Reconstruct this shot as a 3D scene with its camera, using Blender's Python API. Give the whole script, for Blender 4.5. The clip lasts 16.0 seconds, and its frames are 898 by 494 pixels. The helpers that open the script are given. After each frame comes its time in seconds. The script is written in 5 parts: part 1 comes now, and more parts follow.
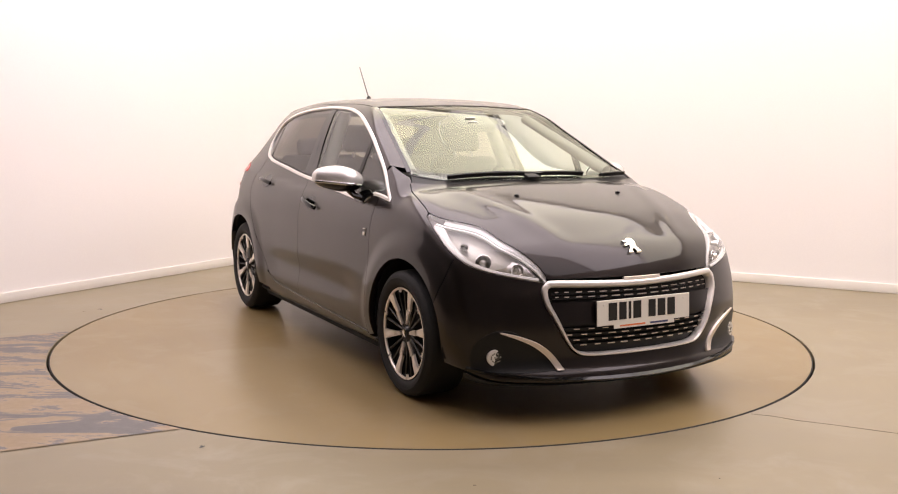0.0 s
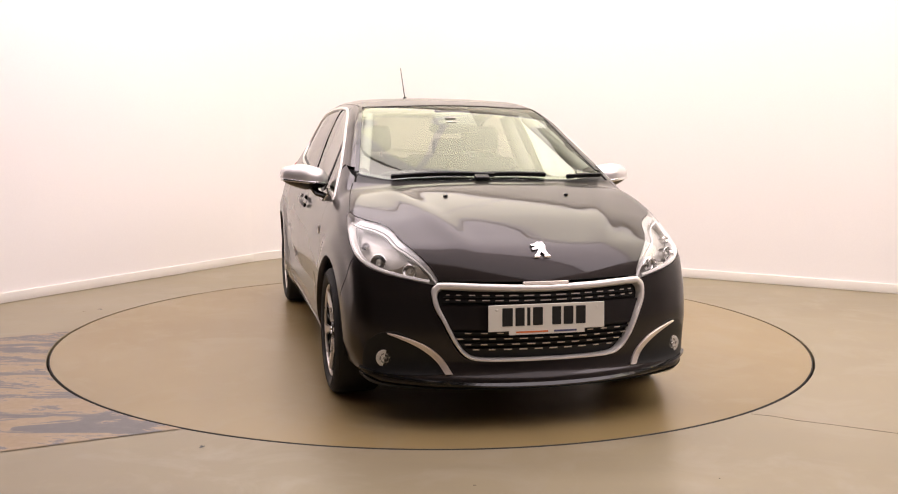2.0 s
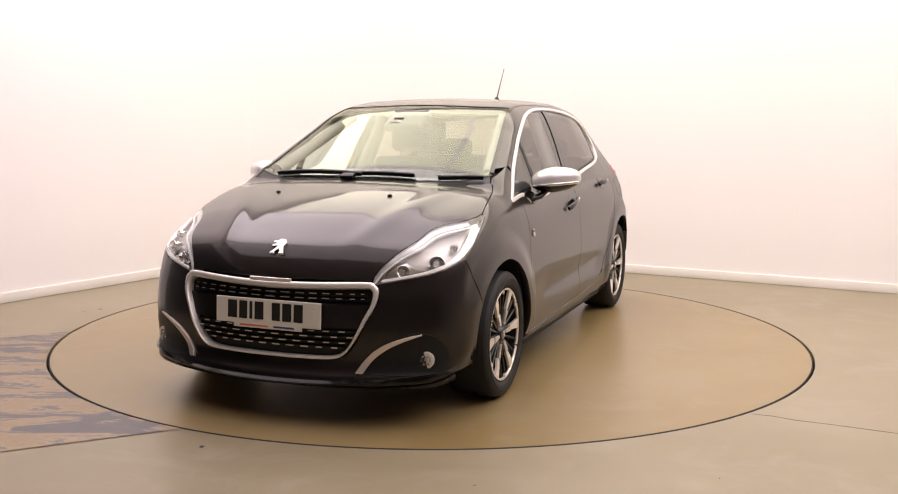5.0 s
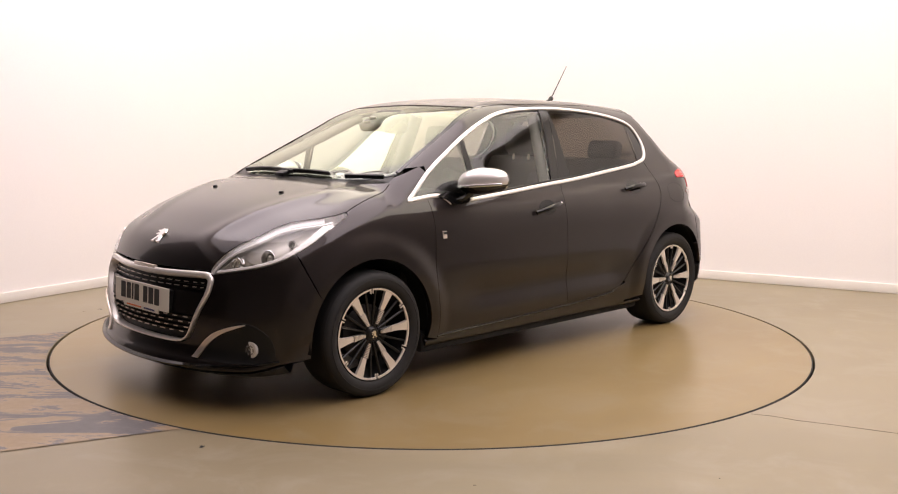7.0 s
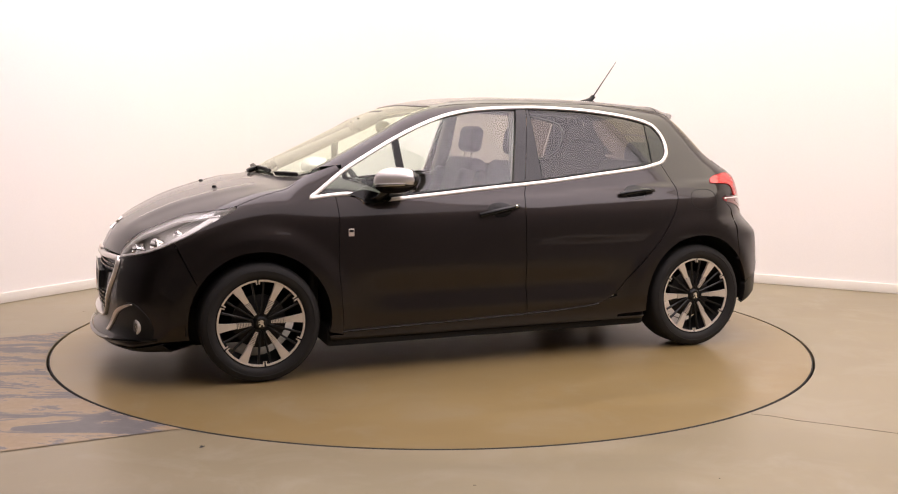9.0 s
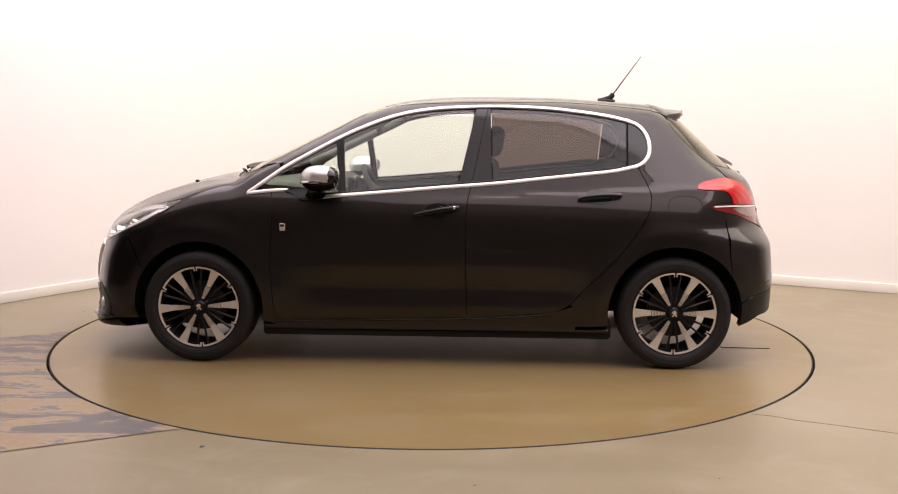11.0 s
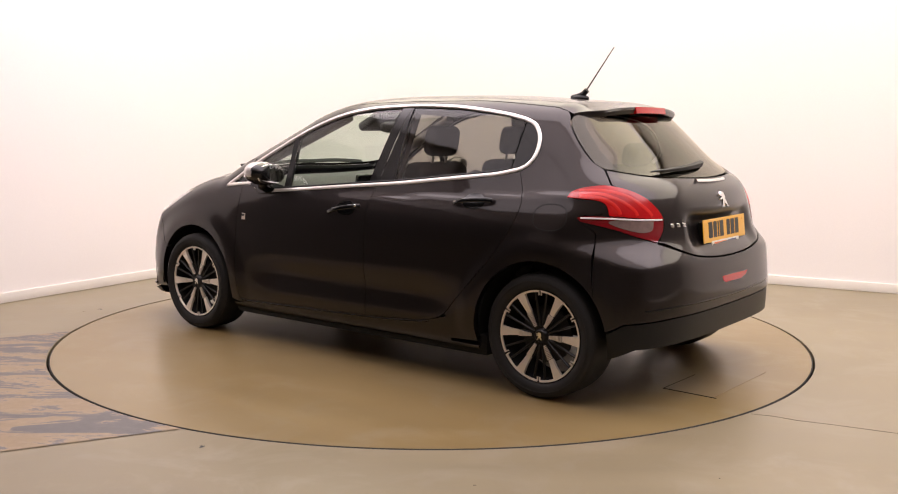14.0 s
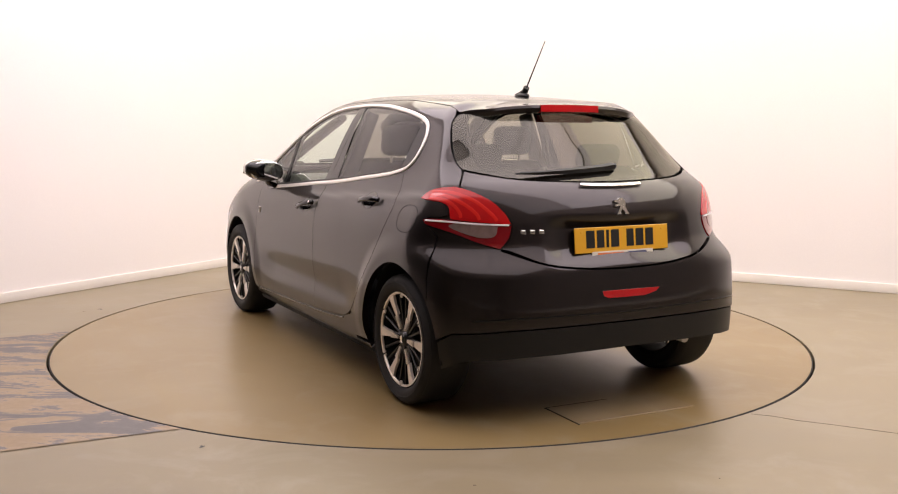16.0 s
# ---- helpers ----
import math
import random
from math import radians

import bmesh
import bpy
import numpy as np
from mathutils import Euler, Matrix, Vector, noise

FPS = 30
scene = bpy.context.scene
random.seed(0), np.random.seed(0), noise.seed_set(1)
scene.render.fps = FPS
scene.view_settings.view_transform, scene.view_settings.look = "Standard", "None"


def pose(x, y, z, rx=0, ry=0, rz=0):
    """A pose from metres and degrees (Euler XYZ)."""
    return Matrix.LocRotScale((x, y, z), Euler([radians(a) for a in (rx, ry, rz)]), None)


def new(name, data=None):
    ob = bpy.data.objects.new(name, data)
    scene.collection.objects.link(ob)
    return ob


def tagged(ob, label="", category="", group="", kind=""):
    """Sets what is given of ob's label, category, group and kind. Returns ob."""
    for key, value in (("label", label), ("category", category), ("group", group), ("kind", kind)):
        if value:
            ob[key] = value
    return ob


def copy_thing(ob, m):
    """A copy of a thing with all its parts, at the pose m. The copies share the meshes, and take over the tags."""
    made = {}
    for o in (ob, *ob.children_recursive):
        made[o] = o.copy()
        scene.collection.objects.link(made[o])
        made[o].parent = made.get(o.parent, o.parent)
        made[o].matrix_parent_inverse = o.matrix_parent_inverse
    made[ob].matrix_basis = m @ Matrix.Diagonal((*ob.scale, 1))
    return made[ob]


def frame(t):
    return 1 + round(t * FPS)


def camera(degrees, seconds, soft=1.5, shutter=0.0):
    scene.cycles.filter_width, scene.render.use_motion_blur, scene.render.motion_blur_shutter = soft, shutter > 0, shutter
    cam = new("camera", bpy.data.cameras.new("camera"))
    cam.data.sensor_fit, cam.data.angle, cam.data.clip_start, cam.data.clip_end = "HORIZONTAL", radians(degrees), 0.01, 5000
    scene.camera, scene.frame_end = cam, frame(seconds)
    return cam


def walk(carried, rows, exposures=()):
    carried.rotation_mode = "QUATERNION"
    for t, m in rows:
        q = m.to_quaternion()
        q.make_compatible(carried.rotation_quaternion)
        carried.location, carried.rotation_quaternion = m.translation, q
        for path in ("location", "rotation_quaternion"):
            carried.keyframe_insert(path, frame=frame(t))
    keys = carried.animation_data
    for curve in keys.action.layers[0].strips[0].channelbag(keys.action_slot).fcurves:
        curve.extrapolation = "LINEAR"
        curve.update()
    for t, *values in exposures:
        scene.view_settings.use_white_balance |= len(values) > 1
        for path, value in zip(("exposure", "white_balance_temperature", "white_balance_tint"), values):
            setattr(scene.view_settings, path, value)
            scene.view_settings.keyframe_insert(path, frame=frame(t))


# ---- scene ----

# The camera stands still on a tripod; the car turns before it on a turntable.
cam = camera(49.84, 16.0, soft=1.1)
EYE = pose(0.0, -5.942, 1.271, 90 - 7.068, 0.0, -0.912) @ pose(0, 0, 0, 0, 0, 0.397)
walk(cam, [(0.0, EYE), (16.0, EYE)], exposures=[(0.0, 0.0, 6500, 10), (16.0, 0.0, 6500, 10)])
# degrees that the turntable has turned, by seconds
TURN = [(0, -62.47), (0.5, -63.66), (1, -66.51), (1.5, -70.75), (2, -76.74), (2.5, -82.47), (3, -88.63), (3.5, -94.32), (4, -100.50), (4.5, -106.20), (5, -112.38), (7.5, -142.08), (8, -148.20), (8.5, -154.02), (9, -160.06), (11.5, -189.13), (12, -195.07), (12.5, -200.96), (13, -206.87), (13.5, -212.47), (14, -218.60), (14.5, -224.31), (15, -230.33), (15.5, -236.02), (16, -242.27)]
OFFSET = 0.035                      # the car stands a little to its left of the turntable's middle

# ---- light: a closed white studio under fluorescent panels ----
world = bpy.data.worlds.new("world")
scene.world = world
world.use_nodes = True
world.node_tree.nodes["Background"].inputs[0].default_value = (0.9, 0.95, 1.0, 1)
world.node_tree.nodes["Background"].inputs[1].default_value = 0.05
WARM, COOL = (1.0, 0.89, 0.89), (1.0, 0.875, 0.935)


# ---- materials ----
def node(nt, kind, **settings):
    n = nt.nodes.new(kind)
    for key, value in settings.items():
        n.inputs[key.replace("_", " ")].default_value = value
    return n


def surface(name, colour, rough=0.5, metal=0.0, coat=0.0, coat_rough=0.03, grain=0.0, grain_size=60.0, bump=0.0, stain=0.0, stain_size=2.0, spec=0.5, wear=0.0):
    """A principled surface whose colour, gloss and relief vary at two scales."""
    m = bpy.data.materials.new(name)
    m.use_nodes = True
    nt = m.node_tree
    b = nt.nodes["Principled BSDF"]
    b.inputs["Base Color"].default_value = (*colour, 1)
    b.inputs["Roughness"].default_value = rough
    b.inputs["Metallic"].default_value = metal
    b.inputs["Coat Weight"].default_value = coat
    b.inputs["Coat Roughness"].default_value = coat_rough
    b.inputs["Specular IOR Level"].default_value = spec
    co = nt.nodes.new("ShaderNodeTexCoord")
    if grain or bump or stain or wear:
        fine = node(nt, "ShaderNodeTexNoise", Scale=grain_size, Detail=4.0)
        broad = node(nt, "ShaderNodeTexNoise", Scale=stain_size, Detail=5.0, Roughness=0.6)
        nt.links.new(co.outputs["Object"], fine.inputs["Vector"])
        nt.links.new(co.outputs["Object"], broad.inputs["Vector"])
        mix = node(nt, "ShaderNodeMath")
        mix.operation = "MULTIPLY_ADD"
        mix.inputs[1].default_value = grain
        nt.links.new(fine.outputs["Fac"], mix.inputs[0])
        mix2 = node(nt, "ShaderNodeMath")
        mix2.operation = "MULTIPLY_ADD"
        mix2.inputs[1].default_value = stain
        mix2.inputs[2].default_value = 1 - 0.5 * (grain + stain)
        nt.links.new(broad.outputs["Fac"], mix2.inputs[0])
        nt.links.new(mix2.outputs[0], mix.inputs[2])
        tint = nt.nodes.new("ShaderNodeVectorMath")
        tint.operation = "SCALE"
        tint.inputs[0].default_value = colour
        nt.links.new(mix.outputs[0], tint.inputs["Scale"])
        nt.links.new(tint.outputs[0], b.inputs["Base Color"])
        if wear:
            r = node(nt, "ShaderNodeMapRange")
            r.inputs[3].default_value, r.inputs[4].default_value = max(rough - wear, 0.02), rough + wear
            nt.links.new(broad.outputs["Fac"], r.inputs[0])
            nt.links.new(r.outputs[0], b.inputs["Roughness"])
        if bump:
            bp = node(nt, "ShaderNodeBump", Strength=bump, Distance=0.002)
            nt.links.new(fine.outputs["Fac"], bp.inputs["Height"])
            nt.links.new(bp.outputs[0], b.inputs["Normal"])
    return m


def glass(name, tint, gloss=(1.0, 1.0, 1.0), rough=0.0, straight=0.07):
    """A thin pane, alike from both sides: it lets light through tinted, and mirrors more at grazing angles."""
    m = bpy.data.materials.new(name)
    m.use_nodes = True
    nt = m.node_tree
    nt.nodes.remove(nt.nodes["Principled BSDF"])
    out = nt.nodes["Material Output"]
    clear = node(nt, "ShaderNodeBsdfTransparent", Color=(*tint, 1))
    shine = node(nt, "ShaderNodeBsdfGlossy", Color=(*gloss, 1), Roughness=rough)
    facing = node(nt, "ShaderNodeLayerWeight", Blend=0.5)
    steep = node(nt, "ShaderNodeMath")
    steep.operation = "POWER"
    steep.inputs[1].default_value = 5.0
    nt.links.new(facing.outputs["Facing"], steep.inputs[0])
    share = node(nt, "ShaderNodeMath")
    share.operation = "MULTIPLY_ADD"
    share.inputs[1].default_value = 1 - straight
    share.inputs[2].default_value = straight
    nt.links.new(steep.outputs[0], share.inputs[0])
    mix = nt.nodes.new("ShaderNodeMixShader")
    nt.links.new(share.outputs[0], mix.inputs[0])
    nt.links.new(clear.outputs[0], mix.inputs[1])
    nt.links.new(shine.outputs[0], mix.inputs[2])
    nt.links.new(mix.outputs[0], out.inputs["Surface"])
    return m


def glow(name, colour, strength):
    m = surface(name, colour, 0.4)
    b = m.node_tree.nodes["Principled BSDF"]
    b.inputs["Emission Color"].default_value = (*colour, 1)
    b.inputs["Emission Strength"].default_value = strength
    return m


PAINT = surface("black_metallic_paint", (0.0250, 0.0202, 0.0192), 0.42, 0.9, coat=0.72, coat_rough=0.028, grain=0.25, grain_size=900, spec=0.2)
GLOSS_BLACK = surface("gloss_black_plastic", (0.005, 0.005, 0.005), 0.16, coat=0.25, spec=0.3)
SATIN_BLACK = surface("satin_black_plastic", (0.009, 0.009, 0.009), 0.40, grain=0.3, grain_size=300, bump=0.05, spec=0.3)
RUBBER = surface("tyre_rubber", (0.0085, 0.008, 0.0078), 0.72, grain=0.4, grain_size=120, bump=0.25, stain=0.5, stain_size=7)
DARK = surface("dark_underbody", (0.006, 0.006, 0.006), 0.85, grain=0.4, grain_size=40)
CHROME = surface("bright_chrome", (0.86, 0.85, 0.84), 0.10, 1.0, stain=0.08, stain_size=9)
SATIN_CHROME = surface("satin_chrome", (0.78, 0.70, 0.62), 0.34, 0.75, grain=0.1, grain_size=200)
ALLOY = surface("machined_alloy", (0.80, 0.74, 0.67), 0.28, 0.55, grain=0.18, grain_size=260)
ALLOY_DARK = surface("dark_lacquered_alloy", (0.007, 0.007, 0.007), 0.35, coat=0.25, coat_rough=0.1, spec=0.3)
SILVER = surface("silver_mirror_cap_paint", (0.70, 0.67, 0.65), 0.32, 0.5, coat=0.7, grain=0.15, grain_size=1500)
CLEAR = glass("clear_green_glass", (0.89, 0.96, 0.915), straight=0.06)
# gloss colour holds the yellow-green of the ceiling reflection
SCREEN = glass("windscreen_glass", (0.82, 0.89, 0.82), gloss=(0.94, 0.97, 0.86), straight=0.10)
TINTED = glass("dark_privacy_glass", (0.31, 0.28, 0.25), straight=0.045)
# warm yellow of the mirrored ceiling is put into this gloss colour
REAR_GLASS = glass("rear_privacy_glass", (0.27, 0.245, 0.205), gloss=(1.0, 0.97, 0.86), straight=0.05)
LENS = glass("clear_lamp_lens", (0.97, 0.97, 0.97), straight=0.05)
RED_LENS = surface("red_lamp_lens", (0.46, 0.004, 0.006), 0.2, coat=0.5, stain=0.5, stain_size=14)
RED_DEEP = surface("deep_red_lamp_lens", (0.20, 0.004, 0.008), 0.14, coat=1.0)
SMOKE = surface("smoked_lamp_lens", (0.34, 0.24, 0.22), 0.16, 0.5, coat=1.0, stain=0.7, stain_size=30)
REFLECTOR = surface("lamp_reflector", (0.80, 0.80, 0.80), 0.16, 1.0)
FRAME_CHROME = surface("brushed_bright_chrome", (0.86, 0.82, 0.77), 0.30, 0.55, coat=0.4, grain=0.06, grain_size=150)
DISC_STEEL = surface("dull_brake_steel", (0.022, 0.02, 0.019), 0.55, 0.3, grain=0.3, grain_size=80)
LAMP_GREY = surface("lamp_housing", (0.66, 0.64, 0.61), 0.34, 0.30, grain=0.2, grain_size=90)
LAMP_CAVITY = surface("lamp_cavity", (0.50, 0.48, 0.44), 0.35, 0.4, grain=0.2, grain_size=90, stain=0.5, stain_size=18)
LAMP_PALE = surface("pale_lamp_strip", (0.48, 0.47, 0.46), 0.3, 0.2, coat=0.6, grain=0.5, grain_size=160)
BEZEL = surface("satin_silver_bezel", (0.80, 0.78, 0.75), 0.28, 0.35, coat=0.5, grain=0.05, grain_size=90)
BULB = surface("clear_bulb_glass", (0.55, 0.54, 0.50), 0.08, 0.6, coat=1.0)
LAMP_WHITE = surface("white_light_guide", (0.85, 0.84, 0.82), 0.25, coat=1.0)
CLOTH = surface("charcoal_seat_cloth", (0.060, 0.055, 0.055), 0.9, grain=0.5, grain_size=500, bump=0.4)
TRIM = surface("dark_cabin_plastic", (0.075, 0.070, 0.066), 0.6, grain=0.3, grain_size=400, bump=0.2)
TRIM_LIGHT = surface("pale_headlining", (0.33, 0.31, 0.28), 0.9, grain=0.2, grain_size=300)
PLATE_WHITE = surface("white_plate", (0.80, 0.77, 0.68), 0.35, coat=0.4, stain=0.06)
PLATE_YELLOW = surface("yellow_plate", (0.80, 0.42, 0.02), 0.35, coat=0.4, stain=0.06)
INK = surface("plate_black", (0.012, 0.012, 0.012), 0.4)
ORANGE = surface("orange_print", (0.75, 0.20, 0.06), 0.5)
BLUE_INK = surface("dark_blue_print", (0.06, 0.07, 0.16), 0.5)
MIRROR = surface("mirror_glass", (0.9, 0.92, 0.92), 0.01, 1.0)
WALL_PAINT = surface("white_wall_paint", (0.87, 0.83, 0.82), 0.62, grain=0.05, grain_size=90, bump=0.06, stain=0.05, stain_size=0.5)
CEILING_PAINT = surface("white_ceiling_paint", (0.80, 0.78, 0.75), 0.8, stain=0.05)
SHUTTER = surface("black_shutter", (0.012, 0.011, 0.011), 0.7, grain=0.2, grain_size=20)
DARK_WALL = surface("grey_wall_paint", (0.26, 0.24, 0.235), 0.8, stain=0.2, stain_size=0.6)
SKIRTING = surface("white_gloss_skirting", (0.80, 0.76, 0.71), 0.4, stain=0.12, stain_size=3)


def floor_material(name, base, second, third, gloss, turn):
    """Sealed concrete: two-tone clouds, long faint drag marks and an uneven shine."""
    m = surface(name, base, gloss)
    nt = m.node_tree
    b = nt.nodes["Principled BSDF"]
    co = nt.nodes["Texture Coordinate"]
    stretch = nt.nodes.new("ShaderNodeMapping")
    stretch.inputs["Scale"].default_value = (0.35, 2.4, 1.0)
    stretch.inputs["Rotation"].default_value = (0, 0, turn)
    stretch.inputs["Location"].default_value = (0, 0, 0.37)
    plane = nt.nodes.new("ShaderNodeMapping")
    plane.inputs["Location"].default_value = (0, 0, 0.37)
    nt.links.new(co.outputs["Object"], plane.inputs["Vector"])
    b.inputs["Specular IOR Level"].default_value = 0.65
    nt.links.new(co.outputs["Object"], stretch.inputs["Vector"])
    clouds = node(nt, "ShaderNodeTexNoise", Scale=0.75, Detail=4.0, Roughness=0.55)
    patches = node(nt, "ShaderNodeTexNoise", Scale=2.6, Detail=5.0, Roughness=0.62, Distortion=0.6)
    drags = node(nt, "ShaderNodeTexNoise", Scale=2.2, Detail=5.0, Roughness=0.65)
    nt.links.new(plane.outputs[0], clouds.inputs["Vector"])
    nt.links.new(plane.outputs[0], patches.inputs["Vector"])
    nt.links.new(stretch.outputs[0], drags.inputs["Vector"])
    broad = nt.nodes.new("ShaderNodeValToRGB")
    broad.color_ramp.elements[0].position, broad.color_ramp.elements[0].color = 0.36, (*second, 1)
    broad.color_ramp.elements[1].position, broad.color_ramp.elements[1].color = 0.64, (*base, 1)
    nt.links.new(clouds.outputs["Fac"], broad.inputs[0])
    worn = node(nt, "ShaderNodeMapRange")
    worn.inputs[1].default_value, worn.inputs[2].default_value, worn.inputs[3].default_value, worn.inputs[4].default_value = 0.50, 0.66, 0.0, 0.75
    nt.links.new(patches.outputs["Fac"], worn.inputs[0])
    tone = nt.nodes.new("ShaderNodeMix")
    tone.data_type = "RGBA"
    nt.links.new(worn.outputs[0], tone.inputs["Factor"])
    nt.links.new(broad.outputs[0], tone.inputs[6])
    tone.inputs[7].default_value = (*third, 1)
    mr = node(nt, "ShaderNodeMapRange")
    mr.inputs[1].default_value, mr.inputs[2].default_value, mr.inputs[3].default_value, mr.inputs[4].default_value = 0.3, 0.7, 0.93, 1.07
    nt.links.new(drags.outputs["Fac"], mr.inputs[0])
    sc = nt.nodes.new("ShaderNodeVectorMath")
    sc.operation = "SCALE"
    nt.links.new(tone.outputs[2], sc.inputs[0])
    nt.links.new(mr.outputs[0], sc.inputs["Scale"])
    nt.links.new(sc.outputs[0], b.inputs["Base Color"])
    rr = node(nt, "ShaderNodeMapRange")
    rr.inputs[1].default_value, rr.inputs[2].default_value, rr.inputs[3].default_value, rr.inputs[4].default_value = 0.3, 0.7, gloss - 0.02, gloss + 0.03
    nt.links.new(drags.outputs["Fac"], rr.inputs[0])
    nt.links.new(rr.outputs[0], b.inputs["Roughness"])
    return m


FLOOR = floor_material("sealed_concrete_floor", (0.242, 0.200, 0.124), (0.212, 0.172, 0.102), (0.262, 0.222, 0.152), 0.36, 0.2)
DISC = floor_material("sealed_concrete_turntable", (0.240, 0.176, 0.079), (0.204, 0.141, 0.054), (0.250, 0.194, 0.106), 0.30, 0.6)


def worn_strip_material():
    """Ochre floor paint worn through to grey-blue screed in long flakes."""
    m = surface("worn_floor_paint", (0.4, 0.3, 0.2), 0.45)
    nt = m.node_tree
    b = nt.nodes["Principled BSDF"]
    co = nt.nodes["Texture Coordinate"]
    mp = nt.nodes.new("ShaderNodeMapping")
    mp.inputs["Rotation"].default_value = (0, 0, -0.42)
    mp.inputs["Scale"].default_value = (1.0, 3.4, 1.0)
    n1 = node(nt, "ShaderNodeTexNoise", Scale=1.7, Detail=10.0, Roughness=0.74, Distortion=0.9)
    n2 = node(nt, "ShaderNodeTexNoise", Scale=30.0, Detail=5.0)
    nt.links.new(co.outputs["Object"], mp.inputs["Vector"])
    nt.links.new(mp.outputs[0], n1.inputs["Vector"])
    nt.links.new(co.outputs["Object"], n2.inputs["Vector"])
    r = nt.nodes.new("ShaderNodeValToRGB")
    e = r.color_ramp.elements
    e[0].position, e[0].color = 0.44, (0.27, 0.195, 0.115, 1)
    e[1].position, e[1].color = 0.58, (0.105, 0.097, 0.098, 1)
    a = e.new(0.495)
    a.color = (0.30, 0.222, 0.140, 1)
    c = e.new(0.515)
    c.color = (0.125, 0.113, 0.115, 1)
    nt.links.new(n1.outputs["Fac"], r.inputs[0])
    mr = node(nt, "ShaderNodeMapRange")
    mr.inputs[3].default_value, mr.inputs[4].default_value = 0.8, 1.2
    nt.links.new(n2.outputs["Fac"], mr.inputs[0])
    sc = nt.nodes.new("ShaderNodeVectorMath")
    sc.operation = "SCALE"
    nt.links.new(r.outputs[0], sc.inputs[0])
    nt.links.new(mr.outputs[0], sc.inputs["Scale"])
    nt.links.new(sc.outputs[0], b.inputs["Base Color"])
    bp = node(nt, "ShaderNodeBump", Strength=0.3, Distance=0.003)
    nt.links.new(n1.outputs["Fac"], bp.inputs["Height"])
    nt.links.new(bp.outputs[0], b.inputs["Normal"])
    return m


STRIP = worn_strip_material()


# ---- building helpers ----
def mesh_object(name, verts, faces, material, parent=None, label="", normals=None, smooth=True):
    me = bpy.data.meshes.new(name)
    me.from_pydata([tuple(v) for v in verts], [], [tuple(f) for f in faces])
    me.materials.append(material)
    me.polygons.foreach_set("use_smooth", [smooth] * len(me.polygons))
    if normals is not None:
        me.normals_split_custom_set_from_vertices([tuple(n) for n in normals])
    me.update()
    ob = new(name, me)
    if parent:
        ob.parent = parent
    if label:
        ob["label"] = label
    return ob


def part(name, bm, material, parent=None, label="", smooth=True, angle=35):
    """Links a bmesh as one mesh object under a thing or part."""
    bmesh.ops.recalc_face_normals(bm, faces=bm.faces)
    me = bpy.data.meshes.new(name)
    for f in bm.faces:
        f.smooth = smooth
    for e in bm.edges:
        if len(e.link_faces) == 2 and e.calc_face_angle(0) > radians(angle):
            e.smooth = False
    bm.to_mesh(me)
    bm.free()
    me.materials.append(material)
    ob = new(name, me)
    if parent:
        ob.parent = parent
    if label:
        ob["label"] = label
    return ob


def box(bm, size, at=(0, 0, 0), rot=(0, 0, 0), bevel=0.0, segments=2):
    m = pose(*at, *rot) @ Matrix.Diagonal((*size, 1))
    made = bmesh.ops.create_cube(bm, size=1.0, matrix=m)["verts"]
    if bevel:
        bmesh.ops.bevel(bm, geom=list({e for v in made for e in v.link_edges}), offset=bevel, segments=segments, affect="EDGES", profile=0.5)
    return bm


def spin(bm, profile, steps=48, axis="y", at=(0, 0, 0), close=False):
    """Turns (radius, along) points round an axis."""
    rings = []
    for k in range(steps):
        a = 2 * math.pi * k / steps
        ring = []
        for r, h in profile:
            c, s = r * math.cos(a), r * math.sin(a)
            q = (c, h, s) if axis == "y" else (h, c, s) if axis == "x" else (c, s, h)
            ring.append(bm.verts.new(Vector(q) + Vector(at)))
        rings.append(ring)
    n = len(profile)
    for k in range(steps):
        a, b = rings[k], rings[(k + 1) % steps]
        for i in range(n if close else n - 1):
            bm.faces.new((a[i], a[(i + 1) % n], b[(i + 1) % n], b[i]))
    return bm


def sweep(bm, path, section, ups, closed=False, caps=True):
    """Carries a flat section (across, up) along a path."""
    path = [Vector(p) for p in path]
    n, rings = len(path), []
    for i, p in enumerate(path):
        a = path[(i - 1) % n] if closed or i else p
        b = path[(i + 1) % n] if closed or i < n - 1 else p
        t = (b - a).normalized()
        up = Vector(ups[i])
        side = t.cross(up).normalized()
        up = side.cross(t).normalized()
        rings.append([bm.verts.new(p + side * u + up * v) for u, v in section])
    m = len(section)
    for i in range(n if closed else n - 1):
        a, b = rings[i], rings[(i + 1) % n]
        for j in range(m):
            bm.faces.new((a[j], a[(j + 1) % m], b[(j + 1) % m], b[j]))
    if caps and not closed:
        bm.faces.new(rings[0])
        bm.faces.new(rings[-1][::-1])
    return bm


def rod(bm, a, b, r1, r2=None, steps=10):
    a, b = Vector(a), Vector(b)
    q = (b - a).to_track_quat("Z", "Y").to_matrix().to_4x4()
    bmesh.ops.create_cone(bm, cap_ends=True, segments=steps, radius1=r1, radius2=r1 if r2 is None else r2, depth=(b - a).length, matrix=Matrix.Translation((a + b) / 2) @ q)
    return bm



